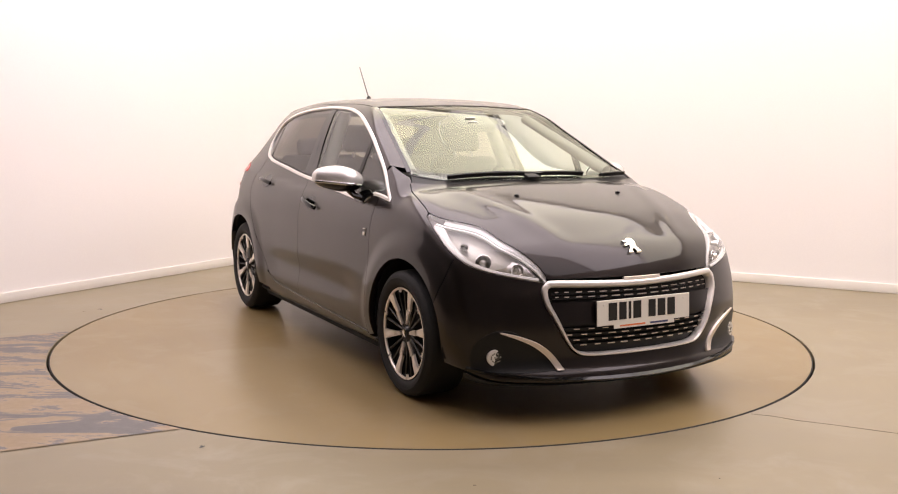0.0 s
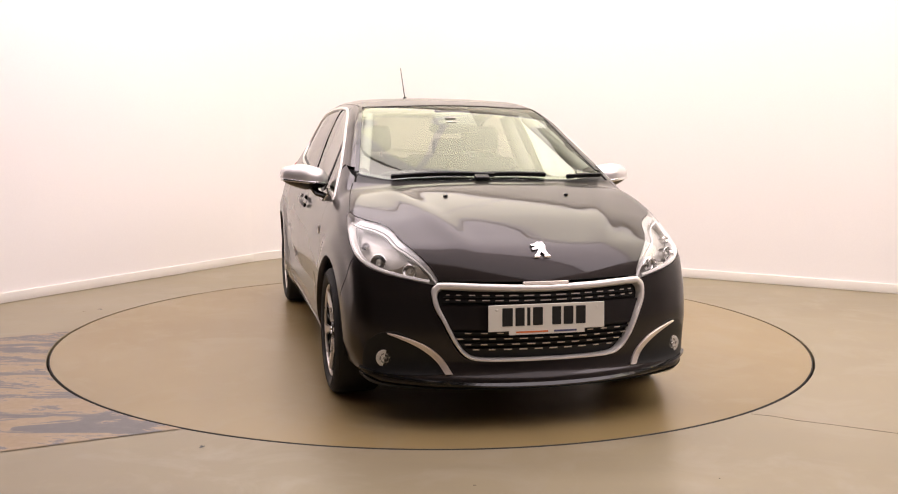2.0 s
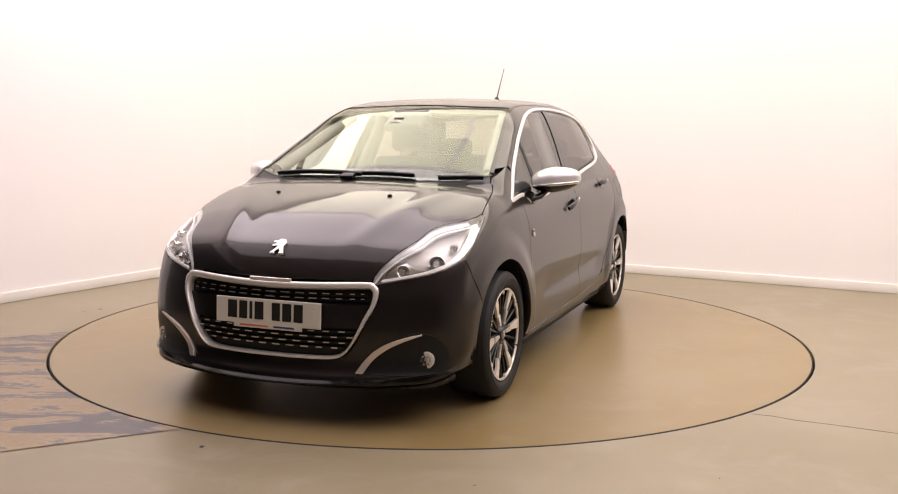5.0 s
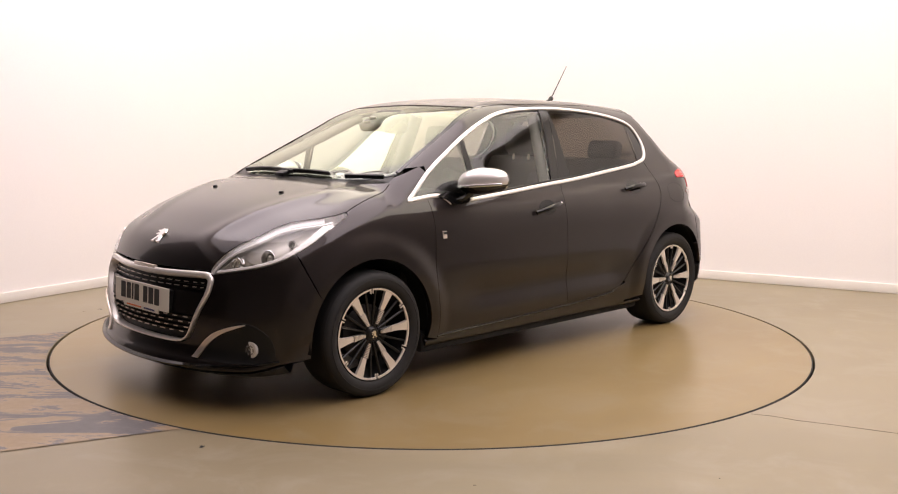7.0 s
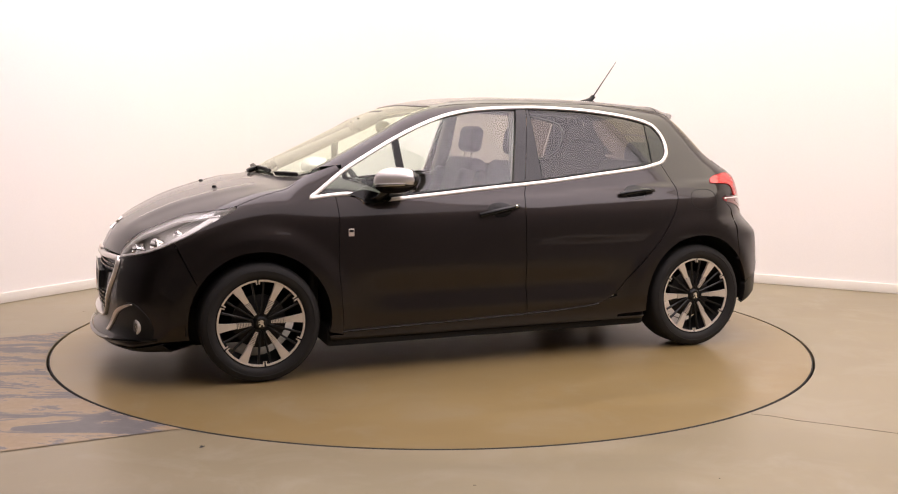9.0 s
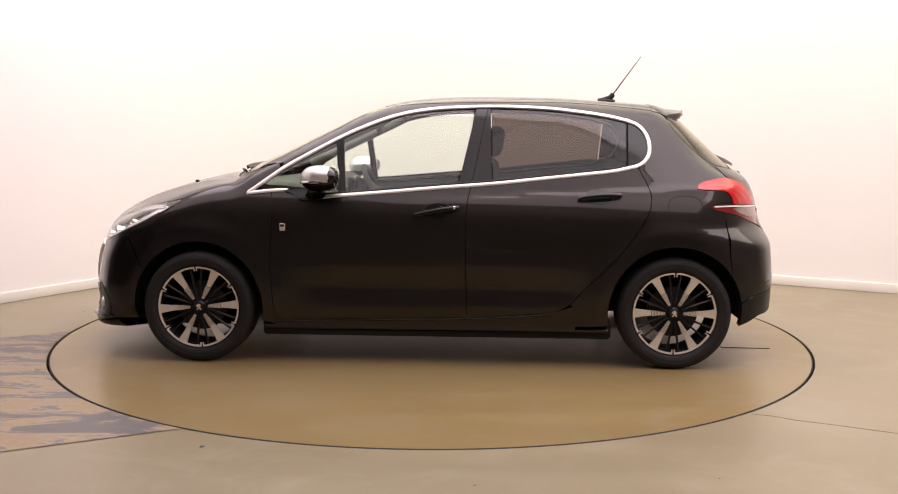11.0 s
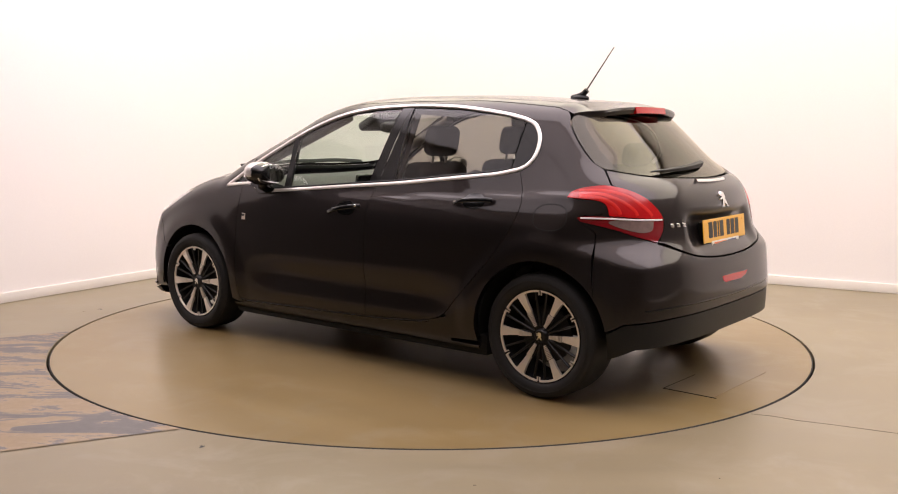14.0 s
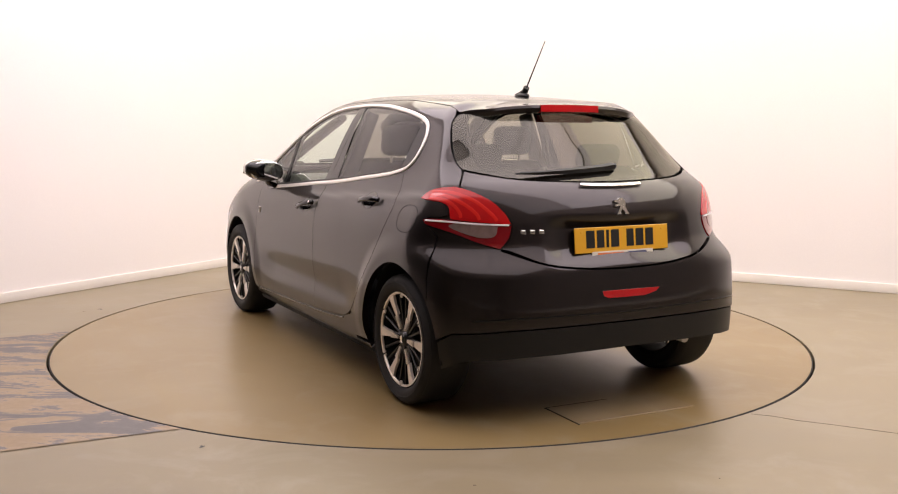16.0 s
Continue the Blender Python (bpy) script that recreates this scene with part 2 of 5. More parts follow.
# ---- the studio ----
CORNER = Vector((-1.10, 4.08, 0))
ALONG_L = Vector((-0.53, -0.848, 0)).normalized()
ALONG_R = Vector((0.8755, -0.4832, 0)).normalized()
LEN_L, LEN_R, HIGH = 12.5, 11.5, 3.9
CHIPS = ((-0.919, -2.204, 0.010, 0), (-2.311, 0.692, 0.014, 60), (-2.39, 0.60, 0.007, 20), (0.62, -2.75, 0.005, 30), (0.15, -2.62, 0.004, 80), (1.05, -2.55, 0.004, 10), (2.62, -0.9, 0.005, 50), (-0.55, -2.95, 0.005, 15))
R_PIT, R_DISC = 2.240, 2.228


def room():
    c = [CORNER, CORNER + ALONG_R * LEN_R, CORNER + ALONG_R * LEN_R + ALONG_L * LEN_L, CORNER + ALONG_L * LEN_L]
    # floor with the round pit of the turntable cut out
    bm = bmesh.new()
    n = 160
    ring = [bm.verts.new((R_PIT * math.cos(2 * math.pi * k / n), R_PIT * math.sin(2 * math.pi * k / n), 0)) for k in range(n)]
    deep = [bm.verts.new(v.co + Vector((0, 0, -0.12))) for v in ring]
    outer = []
    for v in ring:
        d = Vector((v.co.x, v.co.y, 0)).normalized()
        best = 99.0
        for i in range(4):
            a, b = c[i], c[(i + 1) % 4]
            e = b - a
            den = d.x * e.y - d.y * e.x
            if abs(den) > 1e-9:
                t = (a.x * e.y - a.y * e.x) / den
                if t > 0:
                    best = min(best, t)
        outer.append(bm.verts.new(d * best))
    for k in range(n):
        j = (k + 1) % n
        bm.faces.new((ring[k], ring[j], outer[j], outer[k]))
        bm.faces.new((ring[j], ring[k], deep[k], deep[j]))
    tagged(part("floor", bm, FLOOR, smooth=False), "sealed beige-brown concrete floor with faint stains and scuffs", "floor", kind="structure")
    gate = CORNER + ALONG_L * 5.0
    names = ("wall_east", "wall_south", "wall_west", "door_1", "wall_north")
    pairs = ((c[0], c[1]), (c[1], c[2]), (c[2], c[3]), (c[3], gate), (gate, c[0]))
    finish = {"wall_east": (WALL_PAINT, "plain white-painted studio wall with faint scuffs", "wall"), "wall_south": (DARK_WALL, "plain grey-painted studio wall", "wall"),
              "wall_west": (DARK_WALL, "plain grey-painted studio wall", "wall"), "door_1": (SHUTTER, "wide black drive-in shutter door, closed", "shutter door"),
              "wall_north": (WALL_PAINT, "plain white-painted studio wall with faint scuffs", "wall")}
    for name, (a, b) in zip(names, pairs):
        d = (b - a).normalized()
        out = Vector((-d.y, d.x, 0))
        L = (b - a).length
        turn = math.degrees(math.atan2(d.y, d.x))
        mid = (a + b) / 2 + out * 0.1
        tall = 3.1 if name == "door_1" else HIGH
        ext = 0.0 if name in ("door_1", "wall_north") else 0.4
        bm = box(bmesh.new(), (L + ext, 0.2, tall), (mid.x, mid.y, tall / 2), (0, 0, turn))
        if name == "door_1":
            head = box(bmesh.new(), (L, 0.2, HIGH - tall), (mid.x, mid.y, (HIGH + tall) / 2), (0, 0, turn))
            tagged(part("wall_lintel", head, WALL_PAINT, smooth=False), "plain white-painted wall above the shutter", "wall", kind="structure")
        mat, label, kind = finish[name]
        tagged(part(name, bm, mat, smooth=False), label, kind, kind="structure")
        if name == "door_1":
            continue
        bm = bmesh.new()
        mid = (a + b) / 2 - out * 0.008
        box(bm, (L - 0.02, 0.016, 0.075), (mid.x, mid.y, 0.0385), (0, 0, turn), 0.004)
        tagged(part("baseboard", bm, SKIRTING), "low white gloss skirting board along the wall", "skirting board", kind="structure")
    bm = bmesh.new()
    m = sum(c, Vector()) / 4
    turn = math.degrees(math.atan2(ALONG_R.y, ALONG_R.x))
    box(bm, (LEN_R + 0.4, LEN_L + 0.4, 0.15), (m.x, m.y, HIGH + 0.075), (0, 0, turn))
    tagged(part("ceiling", bm, CEILING_PAINT, smooth=False), "white-painted ceiling", "ceiling", kind="structure")
    # the corner between the two white walls is rounded
    for name, low, high, off, mat, label, cat in (("wall_cove", 0.0, HIGH, 0.0, WALL_PAINT, "rounded white corner of the studio walls", "wall"), ("baseboard", 0.001, 0.076, 0.016, SKIRTING, "low white gloss skirting board round the corner", "skirting board")):
        bm = bmesh.new()
        R = 1.15
        line = [CORNER + ALONG_L * (R - (R - off) * math.sin(t)) + ALONG_R * (R - (R - off) * math.cos(t)) for t in np.linspace(0, math.pi / 2, 25)]
        if off:
            line = [line[0]] + line + [line[-1]]
        line.append(CORNER - ALONG_L * 0.05 - ALONG_R * 0.05)
        low_v = [bm.verts.new((p.x, p.y, low)) for p in line]
        high_v = [bm.verts.new((p.x, p.y, high)) for p in line]
        for i in range(len(line)):
            j = (i + 1) % len(line)
            bm.faces.new((low_v[i], low_v[j], high_v[j], high_v[i]))
        bm.faces.new(high_v)
        tagged(part(name, bm, mat, angle=40), label, cat, kind="structure")
    # pit under the turntable
    bm = bmesh.new()
    bmesh.ops.create_circle(bm, cap_ends=True, segments=96, radius=R_PIT, matrix=pose(0, 0, -0.12))
    tagged(part("turntable_pit", bm, DARK, smooth=False), "dark shallow pit below the turntable", "pit", kind="structure")
    # worn strip that leads to the turntable
    bm = bmesh.new()
    edge = [math.radians(a) for a in np.linspace(181.0, 241.8, 30)]
    near = [Vector(((R_PIT + 0.004) * math.cos(a), (R_PIT + 0.004) * math.sin(a), 0.003)) for a in edge]
    d1, d2 = Vector((-0.862, -0.507, 0)), Vector((-0.905, -0.425, 0))
    far = [near[0].lerp(near[-1], k / 29) + d1.lerp(d2, k / 29).normalized() * 3.2 for k in range(30)]
    va, vb = [bm.verts.new(v) for v in near], [bm.verts.new(v) for v in far]
    for k in range(29):
        bm.faces.new((va[k], va[k + 1], vb[k + 1], vb[k]))
    tagged(part("floor_strip", bm, STRIP, smooth=False), "drive-on floor strip, ochre paint worn to grey screed", "floor", kind="structure")
    # a fine crack and a chip in the floor
    bm = bmesh.new()
    pts = [(1.43, -1.74), (1.52, -1.775), (1.60, -1.835), (1.74, -1.90), (1.95, -2.01), (2.3, -2.20)]
    sweep(bm, [(x, y, 0.0005) for x, y in pts], [(-0.002, -0.001), (-0.002, 0.0005), (0.002, 0.0005), (0.002, -0.001)], [(0, 0, 1)] * len(pts))
    tagged(part("floor_crack", bm, CRACK), "fine dark crack in the concrete floor", "crack", kind="structure")
    for x, y, size, turn in CHIPS:
        bm = bmesh.new()
        ring = [size * (1 + 0.5 * math.sin(2.3 * k)) for k in range(9)]
        bm.faces.new([bm.verts.new((r * math.cos(k * 0.698), 1.5 * r * math.sin(k * 0.698), 0.0)) for k, r in enumerate(ring)])
        bm.transform(pose(x, y, 0.0015, 0, 0, turn))
        tagged(part("floor_chip", bm, INK if size > 0.008 else CRACK, smooth=False), "small dark chip in the concrete floor", "chip", kind="structure")
    # a luminous ceiling: rows of panels, the row at the back warm, the others cooler
    along = math.degrees(math.atan2(ALONG_R.y, ALONG_R.x))
    for back, tint, mat, power in LAMP_ROWS:
        for k in range(4):
            p = CORNER + ALONG_R * (1.35 + 2.3 * k) + ALONG_L * back
            e = new("ceiling_light")
            e.matrix_world = pose(p.x, p.y, HIGH - 0.05, 0, 0, along)
            tagged(e, "long white luminous ceiling panel, switched on", "ceiling light", "ceiling lights of the studio")
            part("frame", box(bmesh.new(), (2.26, 1.98, 0.06), (0, 0, 0.015), (0, 0, 0), 0.006), SKIRTING, e)
            part("diffuser", box(bmesh.new(), (2.22, 1.94, 0.02), (0, 0, -0.02)), mat, e)
        p = CORNER + ALONG_R * 4.8 + ALONG_L * back
        lamp = bpy.data.lights.new("panel_light", "AREA")
        lamp.shape, lamp.size, lamp.size_y, lamp.energy, lamp.color = "RECTANGLE", 9.1, 2.26, power, tint
        o = new("panel_light", lamp)
        o.matrix_world = pose(p.x, p.y, HIGH - 0.09, 0, 0, along)


CRACK = surface("crack_dirt", (0.11, 0.085, 0.06), 0.8)
DIFFUSER_WARM = glow("warm_lamp_diffuser", (1.0, 0.97, 0.55), 0.8)
DIFFUSER_COOL = glow("cool_lamp_diffuser", (1.0, 0.94, 0.97), 0.3)
# each row: metres from the back wall, tint, diffuser, power
LAMP_ROWS = ((1.35, WARM, DIFFUSER_WARM, 183.0), (3.65, COOL, DIFFUSER_COOL, 240.0), (5.95, COOL, DIFFUSER_COOL, 72.0))
room()


def turntable():
    e = new("turntable")
    tagged(e, "round motor turntable flush in the concrete floor", "turntable")
    bm = bmesh.new()
    spin(bm, [(0.0001, 0.0), (0.8, 0.0), (1.6, 0.0), (R_DISC - 0.006, 0.0), (R_DISC - 0.006, -0.10)], 160, "z")
    part("disc", bm, DISC, e, "beige-brown sealed concrete disc", smooth=False)
    # black ring added on the disc's rim so the gap round it reads dark
    bm = spin(bmesh.new(), [(R_DISC - 0.0055, -0.10), (R_DISC - 0.0055, -0.001), (R_DISC, -0.004), (R_DISC, -0.10)], 160, "z")
    part("dark_edge_ring", bm, RUBBER, e, "black ring added round the disc to darken the gap", smooth=False)
    bm = bmesh.new()
    box(bm, (0.262, 0.64, 0.003), (-1.85, 0.0, 0.0008), (0, 0, -2), 0.001, 1)
    part("access_hatch", bm, HATCH, e, "grey steel hatch plate in the disc")
    bm = bmesh.new()
    for x, y, sx, sy in ((-1.85, 0.325, 0.27, 0.006), (-1.716, 0.15, 0.005, 0.35)):
        box(bm, (sx, sy, 0.004), (x, y, 0.001), (0, 0, -2))
    part("hatch_joint", bm, DARK, e, "dark joint round the hatch")
    return e


HATCH = floor_material("hatch_plate", (0.225, 0.168, 0.088), (0.20, 0.145, 0.072), (0.235, 0.180, 0.105), 0.30, 0.0)
TABLE = turntable()


# ---- the car's outer form: one rounded solid, x ahead, y to its left, z up ----
def pchip(knots):
    """A smooth curve through (x, y) knots that does not overshoot."""
    k = sorted(knots)
    xs, ys = np.array([a for a, b in k], float), np.array([b for a, b in k], float)
    h, d = np.diff(xs), np.diff(ys) / np.diff(xs)
    m = np.zeros(len(xs))
    m[0], m[-1] = d[0], d[-1]
    for i in range(1, len(xs) - 1):
        if d[i - 1] * d[i] > 0:
            w1, w2 = 2 * h[i] + h[i - 1], h[i] + 2 * h[i - 1]
            m[i] = (w1 + w2) / (w1 / d[i - 1] + w2 / d[i])

    def curve(x):
        x = np.asarray(x, float)
        c = np.clip(x, xs[0], xs[-1])
        i = np.clip(np.searchsorted(xs, c, side="right") - 1, 0, len(xs) - 2)
        s = (c - xs[i]) / h[i]
        y = (2 * s**3 - 3 * s**2 + 1) * ys[i] + (s**3 - 2 * s**2 + s) * h[i] * m[i]
        y += (-2 * s**3 + 3 * s**2) * ys[i + 1] + (s**3 - s**2) * h[i] * m[i + 1]
        return y + np.where(x < xs[0], (x - xs[0]) * m[0], 0) + np.where(x > xs[-1], (x - xs[-1]) * m[-1], 0)
    return curve


def smax(a, b, k):
    h = np.clip(0.5 + 0.5 * (a - b) / k, 0, 1)
    return a * h + b * (1 - h) + k * h * (1 - h)


def ramp(x, a, b):
    s = np.clip((x - a) / (b - a), 0, 1)
    return s * s * (3 - 2 * s)


WF, WR, WZ = 1.218, -1.325, 0.305          # wheel centres along the car, and their height
PLAN = pchip([(-2.1, 0.71), (-1.9, 0.778), (-1.65, 0.835), (-1.4, 0.868), (-1.1, 0.868), (-0.6, 0.859), (0, 0.853), (0.5, 0.852), (0.9, 0.852), (1.22, 0.845), (1.45, 0.829), (1.65, 0.803), (1.85, 0.76), (2.1, 0.687)])
FLANK = pchip([(0.1, -0.118), (0.18, -0.052), (0.24, -0.026), (0.32, -0.012), (0.42, -0.008), (0.52, -0.009), (0.62, -0.014), (0.72, -0.021), (0.8, -0.034), (0.87, -0.056), (0.93, -0.084), (1.05, -0.134), (1.2, -0.194), (1.35, -0.27), (1.46, -0.355)])
TOP = pchip([(-1.7, 1.352), (-1.45, 1.387), (-1.2, 1.415), (-1, 1.43), (-0.66, 1.448), (-0.3, 1.451), (0, 1.44), (0.2, 1.413), (0.4, 1.357), (0.55, 1.286), (0.75, 1.19), (1, 1.07), (1.14, 1), (1.2, 0.992), (1.4, 0.946), (1.6, 0.881), (1.75, 0.808), (1.86, 0.742), (1.93, 0.672), (2, 0.592), (2.1, 0.475)])
NOSE = pchip([(0.1, 1.908), (0.16, 1.985), (0.2, 2), (0.24, 1.978), (0.29, 1.965), (0.4, 1.975), (0.53, 1.958), (0.62, 1.93), (0.7, 1.908), (0.8, 1.885), (1, 1.84)])
TAIL = pchip([(0.18, -1.88), (0.26, -1.93), (0.34, -1.94), (0.42, -1.942), (0.55, -1.935), (0.64, -1.925), (0.68, -1.918), (0.78, -1.892), (0.9, -1.862), (0.97, -1.832), (1.02, -1.79), (1.06, -1.735), (1.2, -1.58), (1.35, -1.417), (1.46, -1.295)])


C = [0.14, -0.80, 0.08, -0.065, 0.145, 0.302, 0.151, 0.225, 0.123, -0.147, 0.69, -0.19]     # how the form falls away from its middle line


def flank(x, z):
    y = PLAN(x) + FLANK(z)
    y = y - 0.11 * ramp(-x, 0.7, 1.75) * np.clip((z - 0.95) / 0.4, 0, 1.2)          # the cabin narrows to the rear
    for w in (WF, WR):
        r = np.hypot(x - w, z - WZ)
        y = y + 0.014 * (1 - ramp(r, 0.39, 0.50)) * ramp(z, 0.15, 0.35)               # flared wheel arches
    y = y - 0.018 * np.exp(-((z - 0.42) / 0.075) ** 2) * ramp(x, -0.95, -0.6) * (1 - ramp(x, 0.45, 0.80))   # hollow along the doors
    y = y + 0.008 * (1 - ramp(z, 0.872 - 0.055 * x, 0.905 - 0.055 * x)) * ramp(-x, -0.4, 0.6) * ramp(z, 0.6, 0.8)  # shoulder line
    return y


def solid(p):
    """Below zero inside the car."""
    x, y, z = p[:, 0], np.abs(p[:, 1]), p[:, 2]
    side = y - flank(x, z)
    front, s = ramp(x, 0.1, 0.5), y * y
    bonnet = ramp(x, 1.0, 1.5)
    top = z - (TOP(x + C[0] * s * front * (1 - C[1] * ramp(x, 1.18, 1.5))) - (C[2] + C[3] * bonnet) * s - C[4] * s * s * bonnet)
    ridge = 0.56 - 0.36 * (x - 1.15)
    top = top - 0.009 * np.exp(-((y - ridge) / 0.06) ** 2) * ramp(x, 1.10, 1.25) * (1 - ramp(x, 1.70, 1.88))        # raised line on each side of the bonnet
    nose = x - (NOSE(z) - C[5] * s - C[6] * s * s)
    high = ramp(z, 0.98, 1.15)
    low = 1 - ramp(z, 0.64, 0.78)
    recess = 0.034 * ramp(z, 0.655, 0.755) * (1 - ramp(z, 0.835, 0.90)) * (1 - ramp(y, 0.29, 0.42))     # hollow for the rear plate
    tail = (TAIL(z) + (C[7] + C[8] * high + C[9] * low) * s + (C[10] + C[11] * low) * s**3 + recess) - x
    f = smax(side, top, 0.085)
    f = smax(f, nose, 0.07)
    f = smax(f, tail, 0.075)
    return smax(f, 0.16 - z, 0.05)


def form_normal(p):
    g = np.stack([solid(p + d) - solid(p - d) for d in np.eye(3) * 1.5e-3], 1)
    return g / (np.linalg.norm(g, axis=1, keepdims=True) + 1e-12)


def meet(a, b):
    """Where the way from a (outside) to b (inside) enters the form."""
    lo, hi = np.zeros(len(a)), np.ones(len(a))
    for _ in range(26):
        mid = (lo + hi) / 2
        out = solid(a + (b - a) * mid[:, None]) > 0
        lo, hi = np.where(out, mid, lo), np.where(out, hi, mid)
    return a + (b - a) * hi[:, None]


def chart(kind, uv):
    """Points of the form: side takes (x, z), top (x, y), front and rear (degrees round an upright axis, z)."""
    uv = np.asarray(uv, float).reshape(-1, 2)
    u, v, o = uv[:, 0], uv[:, 1], np.zeros(len(uv))
    if kind == "side":
        a, b = np.stack([u, o + 1.2, v], 1), np.stack([u, o, v], 1)
    elif kind == "top":
        a, b = np.stack([u, v, o + 1.8], 1), np.stack([u, v, o + 0.4], 1)
    else:
        ax, s = (1.0, 1) if kind == "front" else (-1.0, -1)
        c, w = np.cos(np.radians(u)) * s, np.sin(np.radians(u))
        a, b = np.stack([ax + 1.4 * c, 1.4 * w, v], 1), np.stack([o + ax, o, v], 1)
    return meet(a, b)


def unchart(kind, p):
    p = np.asarray(p, float).reshape(-1, 3)
    if kind == "side":
        return p[:, [0, 2]]
    if kind == "top":
        return p[:, [0, 1]]
    ax, s = (1.0, 1) if kind == "front" else (-1.0, -1)
    return np.stack([np.degrees(np.arctan2(p[:, 1], s * (p[:, 0] - ax))), p[:, 2]], 1)

# ---- panels cut from the form ----
METRE = {"side": 1.0, "top": 1.0, "front": 0.0165, "rear": 0.0155}


def curve(points, n=8):
    """A smooth open line through points."""
    p = np.array(points, float)
    q = np.vstack([2 * p[0] - p[1], p, 2 * p[-1] - p[-2]])
    out = []
    for i in range(1, len(q) - 2):
        for s in np.arange(n) / n:
            a, b, c, d = q[i - 1:i + 3]
            out.append(0.5 * (2 * b + (c - a) * s + (2 * a - 5 * b + 4 * c - d) * s * s + (3 * b - a - 3 * c + d) * s**3))
    return np.vstack([out, p[-1]])


def to(kind_from, kind_to, uv):
    return unchart(kind_to, chart(kind_from, uv))


def arc(cx, cz, r, a0, a1, n=40):
    a = np.radians(np.linspace(a0, a1, n))
    return np.stack([cx + r * np.cos(a), cz + r * np.sin(a)], 1)


def tidy(poly, gap):
    p = np.asarray(poly, float)
    keep = [0]
    for i in range(1, len(p)):
        if np.hypot(*(p[i] - p[keep[-1]])) > 0.003:
            keep.append(i)
    if np.hypot(*(p[keep[-1]] - p[0])) < 0.003:
        keep.pop()
    p = p[keep]
    area = np.sum(p[:, 0] * np.roll(p[:, 1], -1) - np.roll(p[:, 0], -1) * p[:, 1])
    if area < 0:
        p = p[::-1]
    e = np.roll(p, -1, 0) - p
    n = np.stack([-e[:, 1], e[:, 0]], 1) / np.linalg.norm(e, axis=1, keepdims=True)
    m = n + np.roll(n, 1, 0)
    m /= np.maximum(np.linalg.norm(m, axis=1, keepdims=True), 0.6)
    return p + m * gap


def cut(poly, x0, x1, y0, y1):
    for axis, lim, sign in ((0, x0, 1), (0, x1, -1), (1, y0, 1), (1, y1, -1)):
        if len(poly) == 0:
            return poly
        out, prev = [], poly[-1]
        pd = (prev[axis] - lim) * sign
        for q in poly:
            d = (q[axis] - lim) * sign
            if (d >= 0) != (pd >= 0):
                s = pd / (pd - d)
                r = [prev[0] + (q[0] - prev[0]) * s, prev[1] + (q[1] - prev[1]) * s]
                r[axis] = lim
                out.append(r)
            if d >= 0:
                out.append([q[0], q[1]])
            prev, pd = q, d
        poly = out
    return poly


def halfplane(poly, a, b):
    """Keeps what lies left of the line from a to b."""
    out, p = [], [np.array(q, float) for q in poly]
    side = lambda q: (b[0] - a[0]) * (q[1] - a[1]) - (b[1] - a[1]) * (q[0] - a[0])
    prev = p[-1]
    for q in p:
        s, t = side(prev), side(q)
        if (s >= 0) != (t >= 0):
            out.append(prev + (q - prev) * s / (s - t))
        if t >= 0:
            out.append(q)
        prev = q
    return np.array(out)


def fill(poly, step):
    x0, y0 = poly.min(0) - 1e-4
    x1, y1 = poly.max(0)
    nx, ny = int((x1 - x0) / step) + 1, int((y1 - y0) / step) + 1
    gx, gy = x0 + step * np.arange(nx + 1), y0 + step * np.arange(ny + 1)
    X, Y = np.meshgrid(gx, gy, indexing="ij")
    inside = np.zeros(X.shape, bool)
    for a, b in zip(poly, np.roll(poly, -1, 0)):
        if a[1] != b[1]:
            inside ^= ((a[1] > Y) != (b[1] > Y)) & (X < (b[0] - a[0]) * (Y - a[1]) / (b[1] - a[1]) + a[0])
    touched = np.zeros((nx, ny), bool)
    for a, b in zip(poly, np.roll(poly, -1, 0)):
        k = int(np.hypot(*(b - a)) / step * 6) + 2
        q = a + (b - a) * np.linspace(0, 1, k)[:, None]
        touched[np.clip(((q[:, 0] - x0) / step).astype(int), 0, nx - 1), np.clip(((q[:, 1] - y0) / step).astype(int), 0, ny - 1)] = True
    corners = inside[:-1, :-1].astype(int) + inside[1:, :-1] + inside[:-1, 1:] + inside[1:, 1:]
    touched |= (corners > 0) & (corners < 4)
    index, verts, faces = {}, [], []

    def vert(q):
        key = (round(q[0] * 2e5), round(q[1] * 2e5))
        if key not in index:
            index[key] = len(verts)
            verts.append((q[0], q[1]))
        return index[key]

    plist = poly.tolist()
    for i in range(nx):
        column = cut(plist, gx[i], gx[i + 1], y0 - 1, y1 + 1) if touched[i].any() else None
        for j in range(ny):
            if touched[i, j]:
                c = cut(column, gx[i], gx[i + 1], gy[j], gy[j + 1])
            elif inside[i, j] and inside[i + 1, j + 1] and inside[i + 1, j] and inside[i, j + 1]:
                c = [(gx[i], gy[j]), (gx[i + 1], gy[j]), (gx[i + 1], gy[j + 1]), (gx[i], gy[j + 1])]
            else:
                continue
            f = []
            for q in c:
                v = vert(q)
                if v not in f:
                    f.append(v)
            if len(f) > 2:
                faces.append(f)
    return np.array(verts), faces


